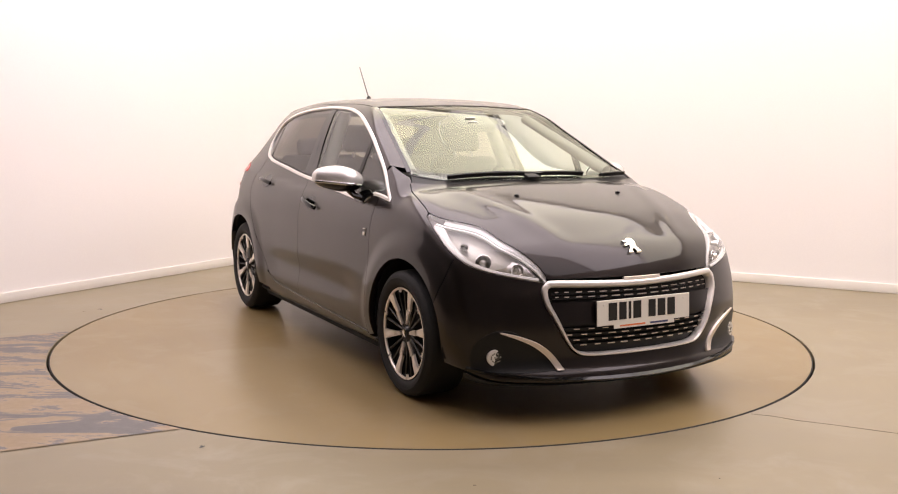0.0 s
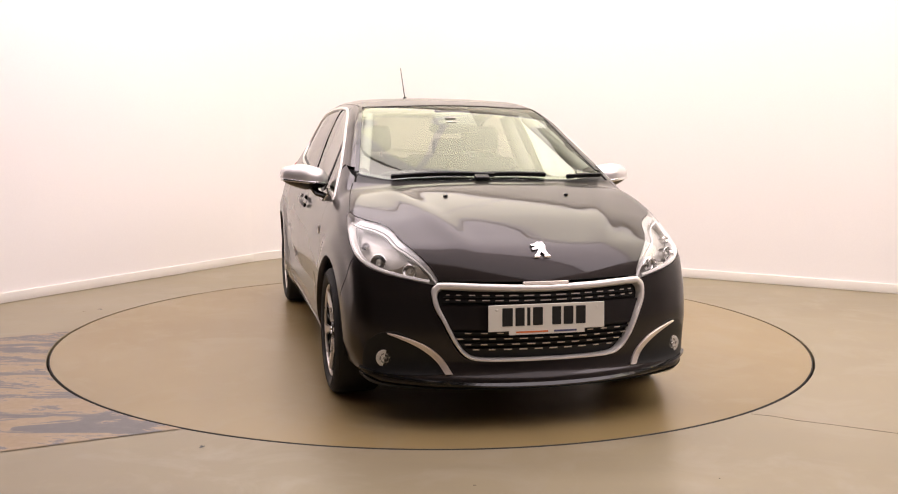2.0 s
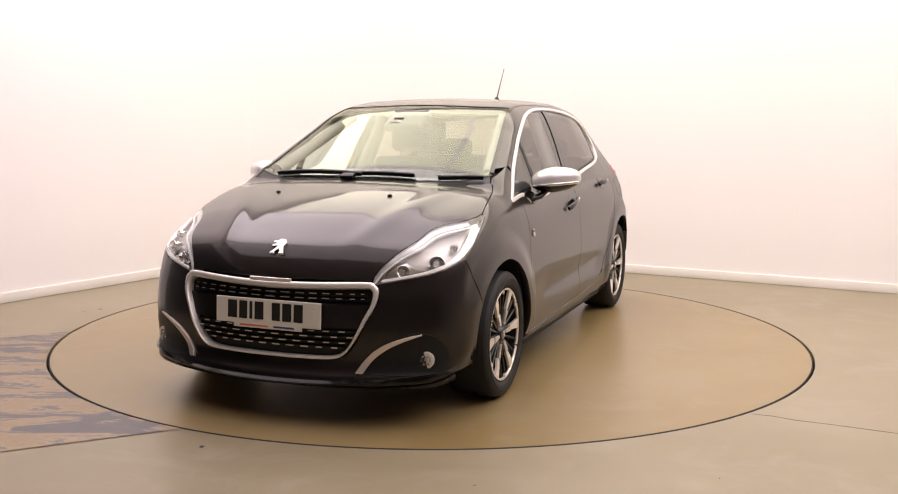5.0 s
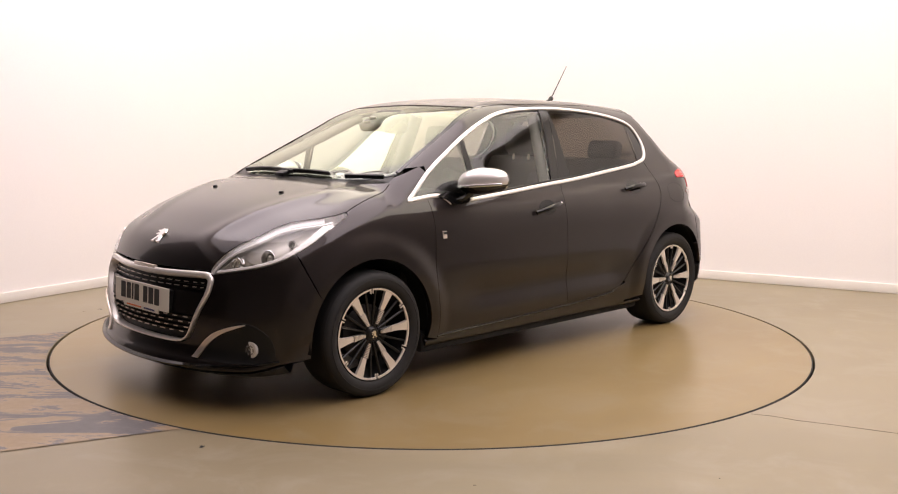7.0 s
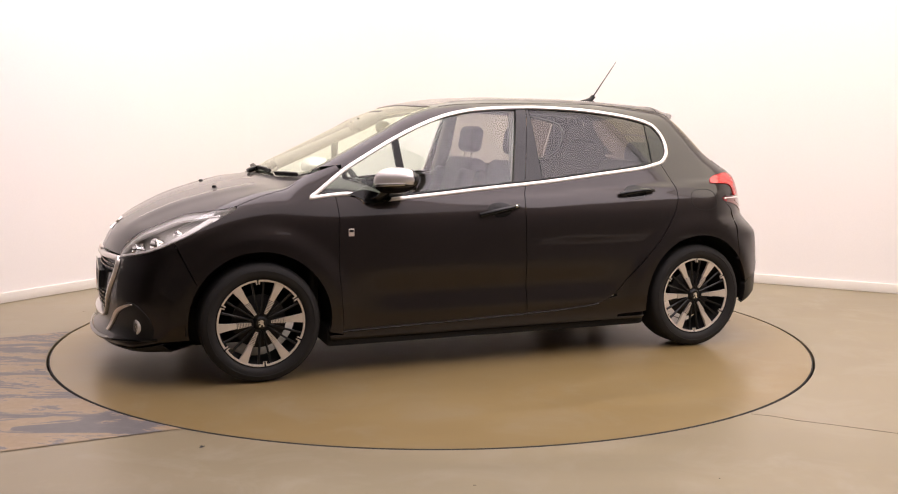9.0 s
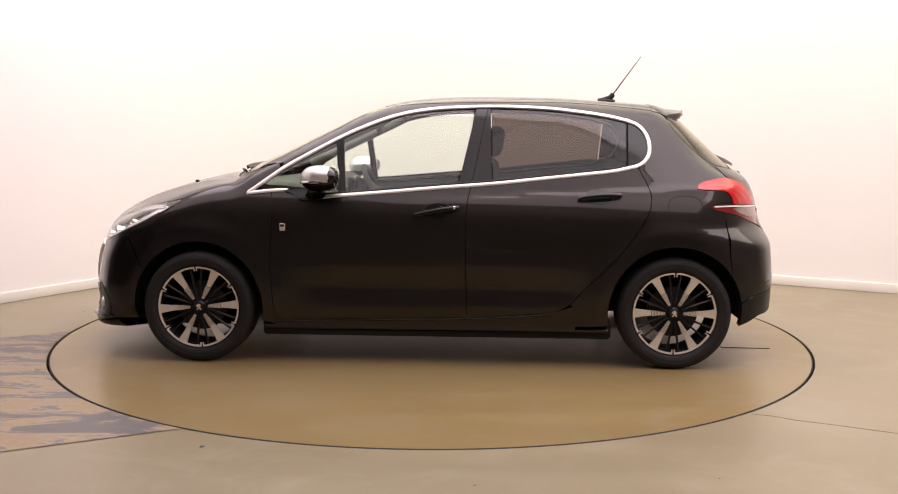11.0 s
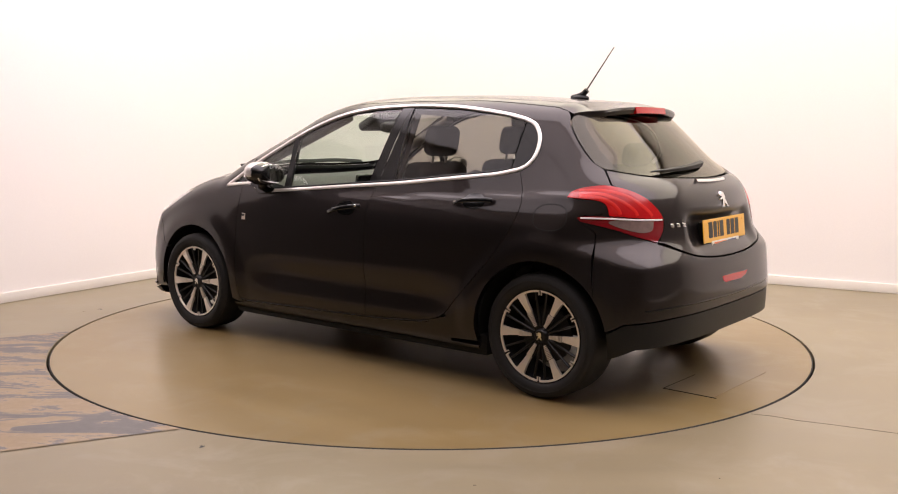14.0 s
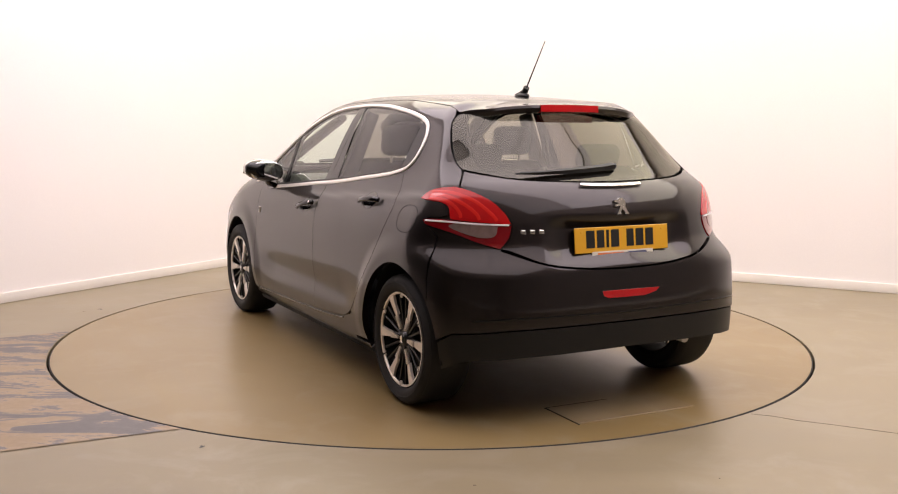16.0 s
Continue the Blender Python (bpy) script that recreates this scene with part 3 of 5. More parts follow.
def panel(name, kind, poly, material, parent, label="", lift=0.0, gap=0.002, depth=0.014, step=0.022, mirrored=False, parents=None, inner=False):
    """A piece of the car's skin with the outline poly. mirrored: also its twin on the car's other side. Returns the objects."""
    k = METRE[kind]
    p = tidy(np.asarray(poly, float) * (k, 1), gap)
    uv, faces = fill(p, step)
    pts = chart(kind, uv / (k, 1))
    nor = form_normal(pts)
    verts = pts + nor * lift
    out_faces = []
    for f in faces:
        a, b, c = verts[f[0]], verts[f[1]], verts[f[-1]]
        n = np.zeros(3)
        for i in range(1, len(f) - 1):
            n = n + np.cross(verts[f[i]] - verts[f[0]], verts[f[i + 1]] - verts[f[0]])
        out_faces.append(f if (n @ nor[f[0]] > 0) != inner else f[::-1])
    if inner:
        nor = -nor
    if depth:
        rp = chart(kind, p / (k, 1))
        rn = form_normal(rp)
        t = np.roll(rp, -1, 0) - np.roll(rp, 1, 0)
        t /= np.linalg.norm(t, axis=1, keepdims=True) + 1e-9
        o = np.cross(t, rn)
        if ((rp + o * 0.002 - rp.mean(0)) ** 2).sum() < ((rp - o * 0.002 - rp.mean(0)) ** 2).sum():
            o = -o
        base, m = len(verts), len(rp)
        rings = [(rp + rn * lift, 0.75 * rn + 0.65 * o), (rp + rn * (lift - 0.003) + o * 0.0006, o + 0.2 * rn), (rp + rn * (lift - depth), o)]
        for q, nn in rings:
            verts = np.vstack([verts, q])
            nor = np.vstack([nor, nn / np.linalg.norm(nn, axis=1, keepdims=True)])
        for r in range(2):
            for i in range(m):
                j = (i + 1) % m
                f = [base + r * m + i, base + r * m + j, base + (r + 1) * m + j, base + (r + 1) * m + i]
                n = np.cross(verts[f[1]] - verts[f[0]], verts[f[2]] - verts[f[0]])
                out_faces.append(f if n @ o[i] > 0 else f[::-1])
    obs = [mesh_object(name, verts, out_faces, material, parents[0] if parents else parent, label, nor)]
    if mirrored:
        flip = np.array((1, -1, 1))
        obs.append(mesh_object(name, verts * flip, [f[::-1] for f in out_faces], material, parents[1] if parents else parent, label, nor * flip))
    return obs


def on_skin(kind, uv, lift=0.0):
    p = chart(kind, uv)
    n = form_normal(p)
    return p + n * lift, n


def ribbon(name, kind, uv, section, material, parent, label="", closed=False, mirrored=False, lift=0.0, parents=None):
    """A moulding laid along a line of the skin."""
    made = []
    p, n = on_skin(kind, uv, lift)
    for k, s in enumerate((1, -1) if mirrored else (1,)):
        f = np.array((1, s, 1))
        bm = sweep(bmesh.new(), p * f, section, n * f, closed)
        made.append(part(name, bm, material, parents[k] if parents else parent, label, angle=50))
    return made


def flat_section(w, h, r=0.3):
    return [(-w / 2, -0.004), (-w / 2, h * (1 - r)), (-w * (0.5 - 0.5 * r), h), (w * (0.5 - 0.5 * r), h), (w / 2, h * (1 - r)), (w / 2, -0.004)]


def flipped(line):
    return np.asarray(line)[::-1] * (1, -1)


CAR = new("car")
tagged(CAR, "glossy black five-door hatchback with chrome trim, parked on the turntable", "car")

# lines of the side (x, z)
DLO_TOP = curve([(0.957, 0.913), (0.892, 0.958), (0.78, 1.039), (0.654, 1.113), (0.473, 1.21), (0.321, 1.279), (0.167, 1.333), (0.012, 1.364), (-0.144, 1.378), (-0.361, 1.385),
                 (-0.515, 1.382), (-0.669, 1.374), (-0.821, 1.358), (-0.972, 1.336), (-1.080, 1.312)])
DLO_REAR = curve([(-1.080, 1.312), (-1.140, 1.285), (-1.180, 1.234), (-1.193, 1.173), (-1.180, 1.117), (-1.136, 1.077), (-1.062, 1.057)])
DLO_LOW = curve([(-1.062, 1.057), (-0.974, 1.041), (-0.677, 1.008), (-0.377, 0.975), (-0.074, 0.950), (0.231, 0.923), (0.463, 0.904), (0.60, 0.893), (0.665, 0.889), (0.70, 0.912), (0.746, 0.929),
                 (0.825, 0.927), (0.957, 0.913)])
DLO = np.vstack([DLO_TOP, DLO_REAR, DLO_LOW])
PILLAR_GAP = curve([(-0.33, 1.386), (-0.285, 1.17), (-0.244, 0.965), (-0.221, 0.843), (-0.220, 0.529), (-0.229, 0.266)])
DOOR_LOW_F = curve([(0.80, 0.238), (0.40, 0.248), (0.07, 0.257), (-0.229, 0.266)])
DOOR_LOW_R = curve([(-0.229, 0.266), (-0.48, 0.281), (-0.67, 0.300), (-0.765, 0.340), (-0.85, 0.43), (-0.94, 0.52), (-1.023, 0.607), (-1.094, 0.697), (-1.166, 0.814), (-1.191, 0.90), (-1.174, 0.973), (-1.125, 1.072)])
DOOR_FRONT = curve([(0.825, 0.927), (0.815, 0.80), (0.825, 0.60), (0.815, 0.42), (0.80, 0.238)])
ARCH = 0.352
low_i = lambda x: int(np.argmin(abs(DLO_LOW[:, 0] - x)))

# lines of the top (x, y), the car's left half
SEAM = curve([(1.0, 0.676), (0.88, 0.650), (0.51, 0.580), (0.22, 0.528), (0.0, 0.522), (-0.5, 0.522), (-1.0, 0.517), (-1.22, 0.508)], 6)
# the headlamp (degrees, z): upper line from the inner tip to the outer, and the lower line back
LAMP_UP = curve([(27.9, 0.621), (28.5, 0.645), (31.1, 0.693), (35.4, 0.743), (41.0, 0.784), (45.6, 0.818), (50.4, 0.838), (57.0, 0.851), (63, 0.864), (66.5, 0.876)], 5)
LAMP_LOW = curve([(67.2, 0.866), (63.5, 0.832), (59.6, 0.793), (55.4, 0.748), (51.2, 0.710), (47.5, 0.680), (42.5, 0.652), (35.5, 0.628), (28.6, 0.609)], 5)
GRILLE = curve([(0, 0.600), (12, 0.604), (26.6, 0.612), (28.6, 0.604), (29.4, 0.580), (28.6, 0.521), (26.3, 0.452), (23.4, 0.356), (20.9, 0.306), (17.2, 0.287), (8, 0.284), (0, 0.284)], 5)


WS_BASE = curve([(1.098, 0.0), (1.087, 0.25), (1.038, 0.48), (0.975, 0.60), (0.93, 0.650)], 8)
EDGE = curve([(1.315, 0.748), (1.16, 0.725), (1.06, 0.706), (1.0, 0.686)], 6)      # the bonnet's side
BASE = curve([(1.128, 0.0), (1.117, 0.25), (1.07, 0.50), (1.025, 0.62), (0.995, 0.676)], 8)      # its rear


def doors():
    """Four doors, each with its skin, pane, inner trim and handle."""
    a, b = low_i(0.825), low_i(-0.244)
    skin_f = np.vstack([PILLAR_GAP[16:], DOOR_LOW_F[::-1], DOOR_FRONT[::-1], DLO_LOW[b:a + 1][::-1]])
    f = panel("front_door", "side", skin_f, PAINT, CAR, mirrored=True)
    c = low_i(-1.062)
    skin_r = np.vstack([PILLAR_GAP[16:], DOOR_LOW_R, DLO_LOW[c:b + 1]])
    r = panel("rear_door", "side", skin_r, PAINT, CAR, mirrored=True)
    # panes
    quarter = halfplane(DLO, (0.50, 1.30), (0.462, 0.85))
    main_f = halfplane(halfplane(DLO, (0.420, 0.85), (0.458, 1.30)), (-0.262, 1.40), (-0.150, 0.90))
    post = halfplane(halfplane(DLO, (-0.158, 0.90), (-0.270, 1.40)), (-0.343, 1.40), (-0.357, 0.90))
    main_r = halfplane(halfplane(DLO, (-0.360, 0.90), (-0.346, 1.40)), (-1.083, 1.40), (-1.062, 0.90))
    fixed = halfplane(DLO, (-1.068, 0.90), (-1.089, 1.40))
    bar = halfplane(halfplane(DLO, (0.462, 0.85), (0.50, 1.30)), (0.458, 1.30), (0.420, 0.85))
    k = dict(mirrored=True, depth=0.004, lift=-0.006)
    panel("window", "side", main_f, CLEAR, CAR, "clear faintly green door glass", parents=f, **k)
    panel("quarter_glass", "side", quarter, CLEAR, CAR, "small clear fixed pane", parents=f, **k)
    panel("window_bar", "side", bar, SATIN_BLACK, CAR, "black window divider", parents=f, mirrored=True, lift=-0.003, depth=0.02)
    pf = halfplane(post, (-0.331, 1.386), (-0.244, 0.965))
    pr = halfplane(post, (-0.244, 0.965), (-0.331, 1.386))
    panel("pillar_trim", "side", pf, GLOSS_BLACK, CAR, "gloss black pillar trim", parents=f, mirrored=True, lift=-0.002, depth=0.02)
    panel("pillar_trim", "side", pr, GLOSS_BLACK, CAR, "gloss black pillar trim", parents=r, mirrored=True, lift=-0.002, depth=0.02)
    panel("window", "side", main_r, TINTED, CAR, "dark privacy glass", parents=r, **k)
    panel("fixed_pane", "side", fixed, GLOSS_BLACK, CAR, "black rear corner pane", parents=r, mirrored=True, lift=-0.004, depth=0.01)
    # cabin side of the doors
    panel("inner_trim", "side", skin_f, TRIM, CAR, "dark door lining", parents=f, mirrored=True, lift=-0.06, depth=0, step=0.06, inner=True)
    panel("inner_trim", "side", skin_r, TRIM, CAR, "dark door lining", parents=r, mirrored=True, lift=-0.06, depth=0, step=0.06, inner=True)
    return f, r


FRONT_DOORS, REAR_DOORS = doors()


def shell():
    # wings
    lamp = to("front", "side", LAMP_LOW[:21])
    seam_front = to("top", "side", EDGE)
    pillar = to("top", "side", SEAM[:4])
    dlo_front = DLO_TOP[:17][::-1]
    fender = np.vstack([[(0.80, 0.215)], arc(WF, WZ, ARCH, 192, 32), lamp[::-1], seam_front, pillar, [(0.80, 1.075)], dlo_front, DLO_LOW[low_i(0.825):][::-1], DOOR_FRONT])
    panel("front_wing", "side", fender, PAINT, CAR, mirrored=True, depth=0.03, gap=0.0012)
    # roof rail, rear pillar and rear wing in one pressing
    rail = to("top", "side", SEAM[6:])
    glass_edge = to("rear", "side", curve([(63, 1.37), (60.9, 1.328), (60.7, 1.285), (57.0, 1.19), (52.8, 1.115), (50.0, 1.088), (49.1, 1.06), (48.7, 1.02)], 4))
    lamp_c = to("rear", "side", curve([(48.6, 1.012), (55.4, 1.003), (58.5, 0.985), (60.0, 0.962)], 4))
    notch = to("rear", "side", np.array([(59.0, 0.951), (53.0, 0.947), (51.0, 0.935), (50.0, 0.915), (50.6, 0.892), (52.5, 0.883), (57.0, 0.878), (58.0, 0.866)]))
    quarter = np.vstack([rail[::-1], [(0.775, 1.075)], DLO_TOP[16:], DLO_REAR, DOOR_LOW_R[24:][::-1], [(-0.78, 0.34), (-0.80, 0.22)], arc(WR, WZ, ARCH, -12, 146), [(-1.60, 0.62), (-1.585, 0.80)], notch[::-1], lamp_c[::-1], glass_edge[::-1]])
    panel("rear_wing", "side", quarter, PAINT, CAR, mirrored=True, depth=0.03)
    # sills
    sill = np.vstack([DOOR_LOW_F, DOOR_LOW_R[:17], [(-0.80, 0.335), (-0.805, 0.205), (-0.98, 0.205), (-0.97, 0.185), (0.86, 0.175), (0.87, 0.212), (0.80, 0.212)]])
    panel("sill", "side", sill, PAINT, CAR, mirrored=True, depth=0.03)
    # bonnet
    up = to("front", "top", LAMP_UP[::-1])
    nose = to("front", "top", curve([(27.9, 0.620), (18.5, 0.621), (8, 0.619), (0, 0.618)], 8))
    half = np.vstack([BASE, EDGE[::-1], up, nose])
    panel("bonnet", "top", np.vstack([half, flipped(half)]), PAINT, CAR, depth=0.02, step=0.02)
    # roof, windscreen
    rear = curve([(-1.22, 0.508), (-1.235, 0.40), (-1.245, 0.2), (-1.25, 0.0)], 6)
    fore = curve([(0.268, 0.0), (0.266, 0.25), (0.252, 0.42), (0.222, 0.524)], 6)
    half = np.vstack([fore, SEAM[18:], rear])
    roof_line = np.vstack([half, flipped(half)])
    panel("roof", "top", roof_line, PAINT, CAR, depth=0.02, step=0.04)
    panel("headlining", "top", roof_line, TRIM_LIGHT, CAR, "pale grey cloth headlining", lift=-0.045, depth=0, step=0.06, inner=True)
    half = np.vstack([WS_BASE, SEAM[5:19] - (0, 0.006), fore[::-1]])
    ws = np.vstack([half, flipped(half)])
    panel("windscreen", "top", ws, SCREEN, CAR, "clear windscreen with a faint green tint", lift=-0.004, depth=0.004, step=0.03)
    half2 = np.vstack([BASE, WS_BASE[::-1]])
    panel("scuttle", "top", np.vstack([half2, flipped(half2)]), SATIN_BLACK, CAR, "black plastic scuttle below the windscreen", lift=-0.008, depth=0.02)
    # dark printed border of the windscreen
    edge = WS_BASE - (0.012, 0.0)
    ribbon("windscreen_border", "top", np.vstack([edge[::-1], flipped(edge)[::-1][1:]]), [(-0.016, -0.001), (-0.016, 0.0005), (0.016, 0.0005), (0.016, -0.001)], GLOSS_BLACK, CAR, "black printed glass edge", lift=-0.006)
    ribbon("windscreen_seal", "top", SEAM[5:20] - (0, 0.004), [(-0.011, -0.004), (-0.011, 0.001), (0.011, 0.001), (0.011, -0.004)], GLOSS_BLACK, CAR, mirrored=True, lift=-0.001)
    # front bumper, open for the grille
    wheel = to("side", "front", arc(WF, WZ, ARCH, 32, -12))
    low = np.array([(47.0, 0.222), (40, 0.195), (27, 0.182), (14, 0.182), (0, 0.182)])
    g = GRILLE[11:]
    half = np.vstack([[(28.4, 0.606)], LAMP_LOW[20:][::-1], wheel, low])
    inner = np.vstack([[(28.4, 0.606)], g])
    bumper = np.vstack([half, flipped_deg(half)[1:], inner * (-1, 1), inner[::-1][1:]])
    panel("front_bumper", "front", bumper, PAINT, CAR, depth=0.03, gap=0.0006)
    lip = np.array([(0, 0.178), (14, 0.178), (27, 0.178), (40, 0.190), (48, 0.216), (50, 0.150), (40, 0.132), (0, 0.128)])
    half = lip[:5]
    panel("front_splitter", "front", np.vstack([lip[:5], lip[5:], (lip[5:] * (-1, 1))[::-1], (lip[:5] * (-1, 1))[::-1]]), SATIN_BLACK, CAR, "satin black lower lip", lift=0.004, depth=0.03)
    edge = curve([(47.0, 0.238), (40.0, 0.224), (32.0, 0.210), (23.5, 0.200), (12.0, 0.194), (0.0, 0.192)], 5)
    ribbon("splitter_edge", "front", np.vstack([edge, (edge * (-1, 1))[::-1][1:]]), [(-0.010, -0.006), (-0.007, 0.012), (0.002, 0.014), (0.009, -0.006)], GLOSS_BLACK, CAR, "gloss black lip along the bumper")
    strip = curve([(27.6, 0.616), (18.5, 0.618), (8, 0.616), (0, 0.615)], 6)
    top_edge = np.vstack([strip, (strip * (-1, 1))[::-1][1:]])
    under = GRILLE[:11]
    panel("bonnet_gap_panel", "front", np.vstack([top_edge, (under * (-1, 1))[::-1], under[1:]]), GLOSS_BLACK, CAR, "black panel above the grille", lift=-0.012, depth=0.02)
    # tailgate and rear bumper
    half = np.vstack([curve([(0, 1.030), (15, 1.034), (33, 1.046), (49.0, 1.078)], 6), [(48.7, 1.05), (48.3, 1.014)], curve([(48.3, 1.012), (40.6, 0.968), (35.8, 0.905), (33.8, 0.848), (34.4, 0.80), (36.2, 0.757)], 5),
                      curve([(34.5, 0.752), (24, 0.692), (12, 0.668), (0, 0.662)], 6)])
    panel("tailgate", "rear", np.vstack([half, flipped_deg(half)]), PAINT, CAR, depth=0.02, step=0.015)
    half = np.vstack([curve([(0, 1.352), (20, 1.351), (40, 1.347), (56, 1.338), (60.0, 1.325), (60.3, 1.285), (56.5, 1.19), (52.5, 1.115), (49.9, 1.090)], 5), curve([(49.2, 1.086), (33, 1.052), (15, 1.040), (0, 1.036)], 6)])
    panel("rear_window", "rear", np.vstack([half, flipped_deg(half)]), REAR_GLASS, CAR, "dark privacy glass rear window", lift=-0.003, depth=0.006, gap=0.0005)
    side = curve([(58.0, 1.333), (60.0, 1.322), (60.2, 1.285), (56.4, 1.19), (52.4, 1.115), (49.8, 1.091)], 5)
    border = np.vstack([side, (side - (6.0, 0))[::-1]])
    panel("window_border", "rear", border, GLOSS_BLACK, CAR, "black printed edge of the rear window", lift=-0.008, depth=0, gap=0)
    panel("window_border", "rear", flipped_deg(border), GLOSS_BLACK, CAR, "black printed edge of the rear window", lift=-0.008, depth=0, gap=0)
    side = to("side", "rear", np.vstack([arc(WR, WZ, ARCH, 146, 192, 26), ]))
    half = np.vstack([curve([(0, 0.655), (12, 0.661), (24, 0.685), (36.2, 0.748)], 6), curve([(36.6, 0.752), (43.5, 0.786), (49, 0.819), (57.0, 0.850)], 5), to("side", "rear", [(-1.588, 0.80), (-1.603, 0.62)]), side[:14], VALANCE])
    panel("rear_bumper", "rear", np.vstack([half, flipped_deg(half)]), PAINT, CAR, depth=0.03, gap=0.0004)
    half = np.vstack([VALANCE[::-1] - (0, 0.006), side[14:], [(44, 0.285), (30, 0.30), (0, 0.305)]])
    panel("rear_valance", "rear", np.vstack([half, flipped_deg(half)]), SATIN_BLACK, CAR, "satin black lower bumper", lift=-0.004, depth=0.03)
    groove = curve([(42, 0.462), (32, 0.472), (15, 0.470), (0, 0.466)], 6)
    ribbon("bumper_groove", "rear", np.vstack([groove, flipped_deg(groove)[1:]]), flat_section(0.010, 0.0015), GLOSS_BLACK, CAR, "dark groove across the bumper")


VALANCE = curve([(47, 0.405), (39, 0.418), (32, 0.426), (15, 0.428), (0, 0.428)], 6)


def flipped_deg(line):
    return np.asarray(line)[::-1] * (-1, 1)


shell()



def wheel():
    """A cross-spoke alloy wheel; its outer face looks along +y."""
    w = new("wheel")
    bm = bmesh.new()
    prof = [(0.222, 0.0), (0.232, 0.012), (0.25, 0.018), (0.275, 0.017), (0.2905, 0.006), (0.2975, -0.006), (0.3000, -0.03), (0.3005, -0.10), (0.3000, -0.165), (0.296, -0.19), (0.28, -0.208), (0.25, -0.21), (0.222, -0.195)]
    spin(bm, prof, 64)
    tyre = part("tyre", bm, RUBBER, w, "black rubber road tyre")
    bm = bmesh.new()
    spin(bm, [(0.2935, 0.0040), (0.2965, 0.0), (0.295, -0.003), (0.2915, 0.0005)], 64, close=True)
    spin(bm, [(0.262, 0.0190), (0.264, 0.0205), (0.266, 0.0190), (0.264, 0.0165)], 64, close=True)
    part("sidewall_rib", bm, RUBBER, tyre)
    bm = bmesh.new()
    spin(bm, [(0.224, 0.004), (0.2215, 0.007), (0.2185, 0.004), (0.215, -0.01), (0.205, -0.03), (0.198, -0.10), (0.205, -0.19), (0.222, -0.20)], 64)
    part("rim", bm, DARK, w, "dark rim barrel")
    bm = bmesh.new()
    spin(bm, [(0.0005, -0.055), (0.12, -0.06), (0.135, -0.066), (0.135, -0.08)], 40)
    part("brake_disc", bm, DISC_STEEL, w, "grey steel brake disc")
    for k in range(6):
        a = 60 * k
        turn = pose(0, 0, 0, 0, a, 0)
        bm = bmesh.new()
        # outer machined plate of the spoke
        v = []
        for x, hw, y in ((0.120, 0.0115, -0.004), (0.165, 0.0160, 0.002), (0.211, 0.0235, 0.004)):
            v.append([bm.verts.new((x, y, -hw)), bm.verts.new((x, y, hw)), bm.verts.new((x, y - 0.012, hw + 0.002)), bm.verts.new((x, y - 0.012, -hw - 0.002))])
        for p, q in zip(v, v[1:]):
            for i in range(4):
                bm.faces.new((p[i], p[(i + 1) % 4], q[(i + 1) % 4], q[i]))
        bm.faces.new(v[0])
        bm.faces.new(v[-1][::-1])
        bm.transform(turn)
        spoke = part("spoke", bm, ALLOY, w, "diamond-turned spoke", smooth=False)
        # ribbed inner half
        bm = bmesh.new()
        for i in range(9):
            x = 0.052 + i * 0.0078
            hw = 0.0070 + i * 0.0009
            box(bm, (0.0046, 0.008, 2 * hw), (x, -0.006 + 0.0003 * i, 0))
        bm.transform(turn)
        part("rib", bm, ALLOY, spoke, "bright cross ribs", smooth=False)
        bm = bmesh.new()
        box(bm, (0.19, 0.016, 0.026), (0.115, -0.022, 0), (0, 0, 3), 0.004, 1)
        bm.transform(turn)
        part("spoke_back", bm, ALLOY_DARK, w, "dark spoke back", smooth=False)
        # two dark vanes between the spokes
        bm = bmesh.new()
        for d in (-8.5, 8.5):
            m = bmesh.new()
            box(m, (0.17, 0.014, 0.011), (0.125, -0.016, 0), (0, 0, 4), 0.003, 1)
            m.transform(pose(0, 0, 0, 0, a + 30 + d, 0))
            me = bpy.data.meshes.new("tmp")
            m.to_mesh(me)
            m.free()
            bm.from_mesh(me)
            bpy.data.meshes.remove(me)
        part("vane", bm, ALLOY_DARK, w, "dark lacquered vanes", smooth=False)
        # bright rim edge, broken by a notch between each two spokes
        bm = bmesh.new()
        rows = []
        for t in np.linspace(a - 28.6, a + 28.6, 16):
            c, s = math.cos(radians(t)), math.sin(radians(t))
            rows.append([bm.verts.new((r * c, y, -r * s)) for r, y in ((0.2085, 0.0005), (0.2105, 0.0055), (0.2185, 0.0065), (0.2205, 0.003), (0.212, -0.006))])
        for p, q in zip(rows, rows[1:]):
            for i in range(5):
                bm.faces.new((p[i], p[(i + 1) % 5], q[(i + 1) % 5], q[i]))
        bm.faces.new(rows[0])
        bm.faces.new(rows[-1][::-1])
        for t in (a - 28.2, a + 28.2):
            box(bm, (0.017, 0.006, 0.0055), (0.2035 * math.cos(radians(t)), 0.001, -0.2035 * math.sin(radians(t))), (0, t, 0))
        part("rim_edge", bm, ALLOY, w, "machined bright rim edge")
    bm = bmesh.new()
    spin(bm, [(0.0005, -0.002), (0.026, -0.002), (0.031, -0.006), (0.036, -0.02), (0.05, -0.03)], 32)
    part("centre_cap", bm, ALLOY_DARK, w, "dark centre cap")
    bm = bmesh.new()
    badge_shape(bm, 0.036, 0.004)
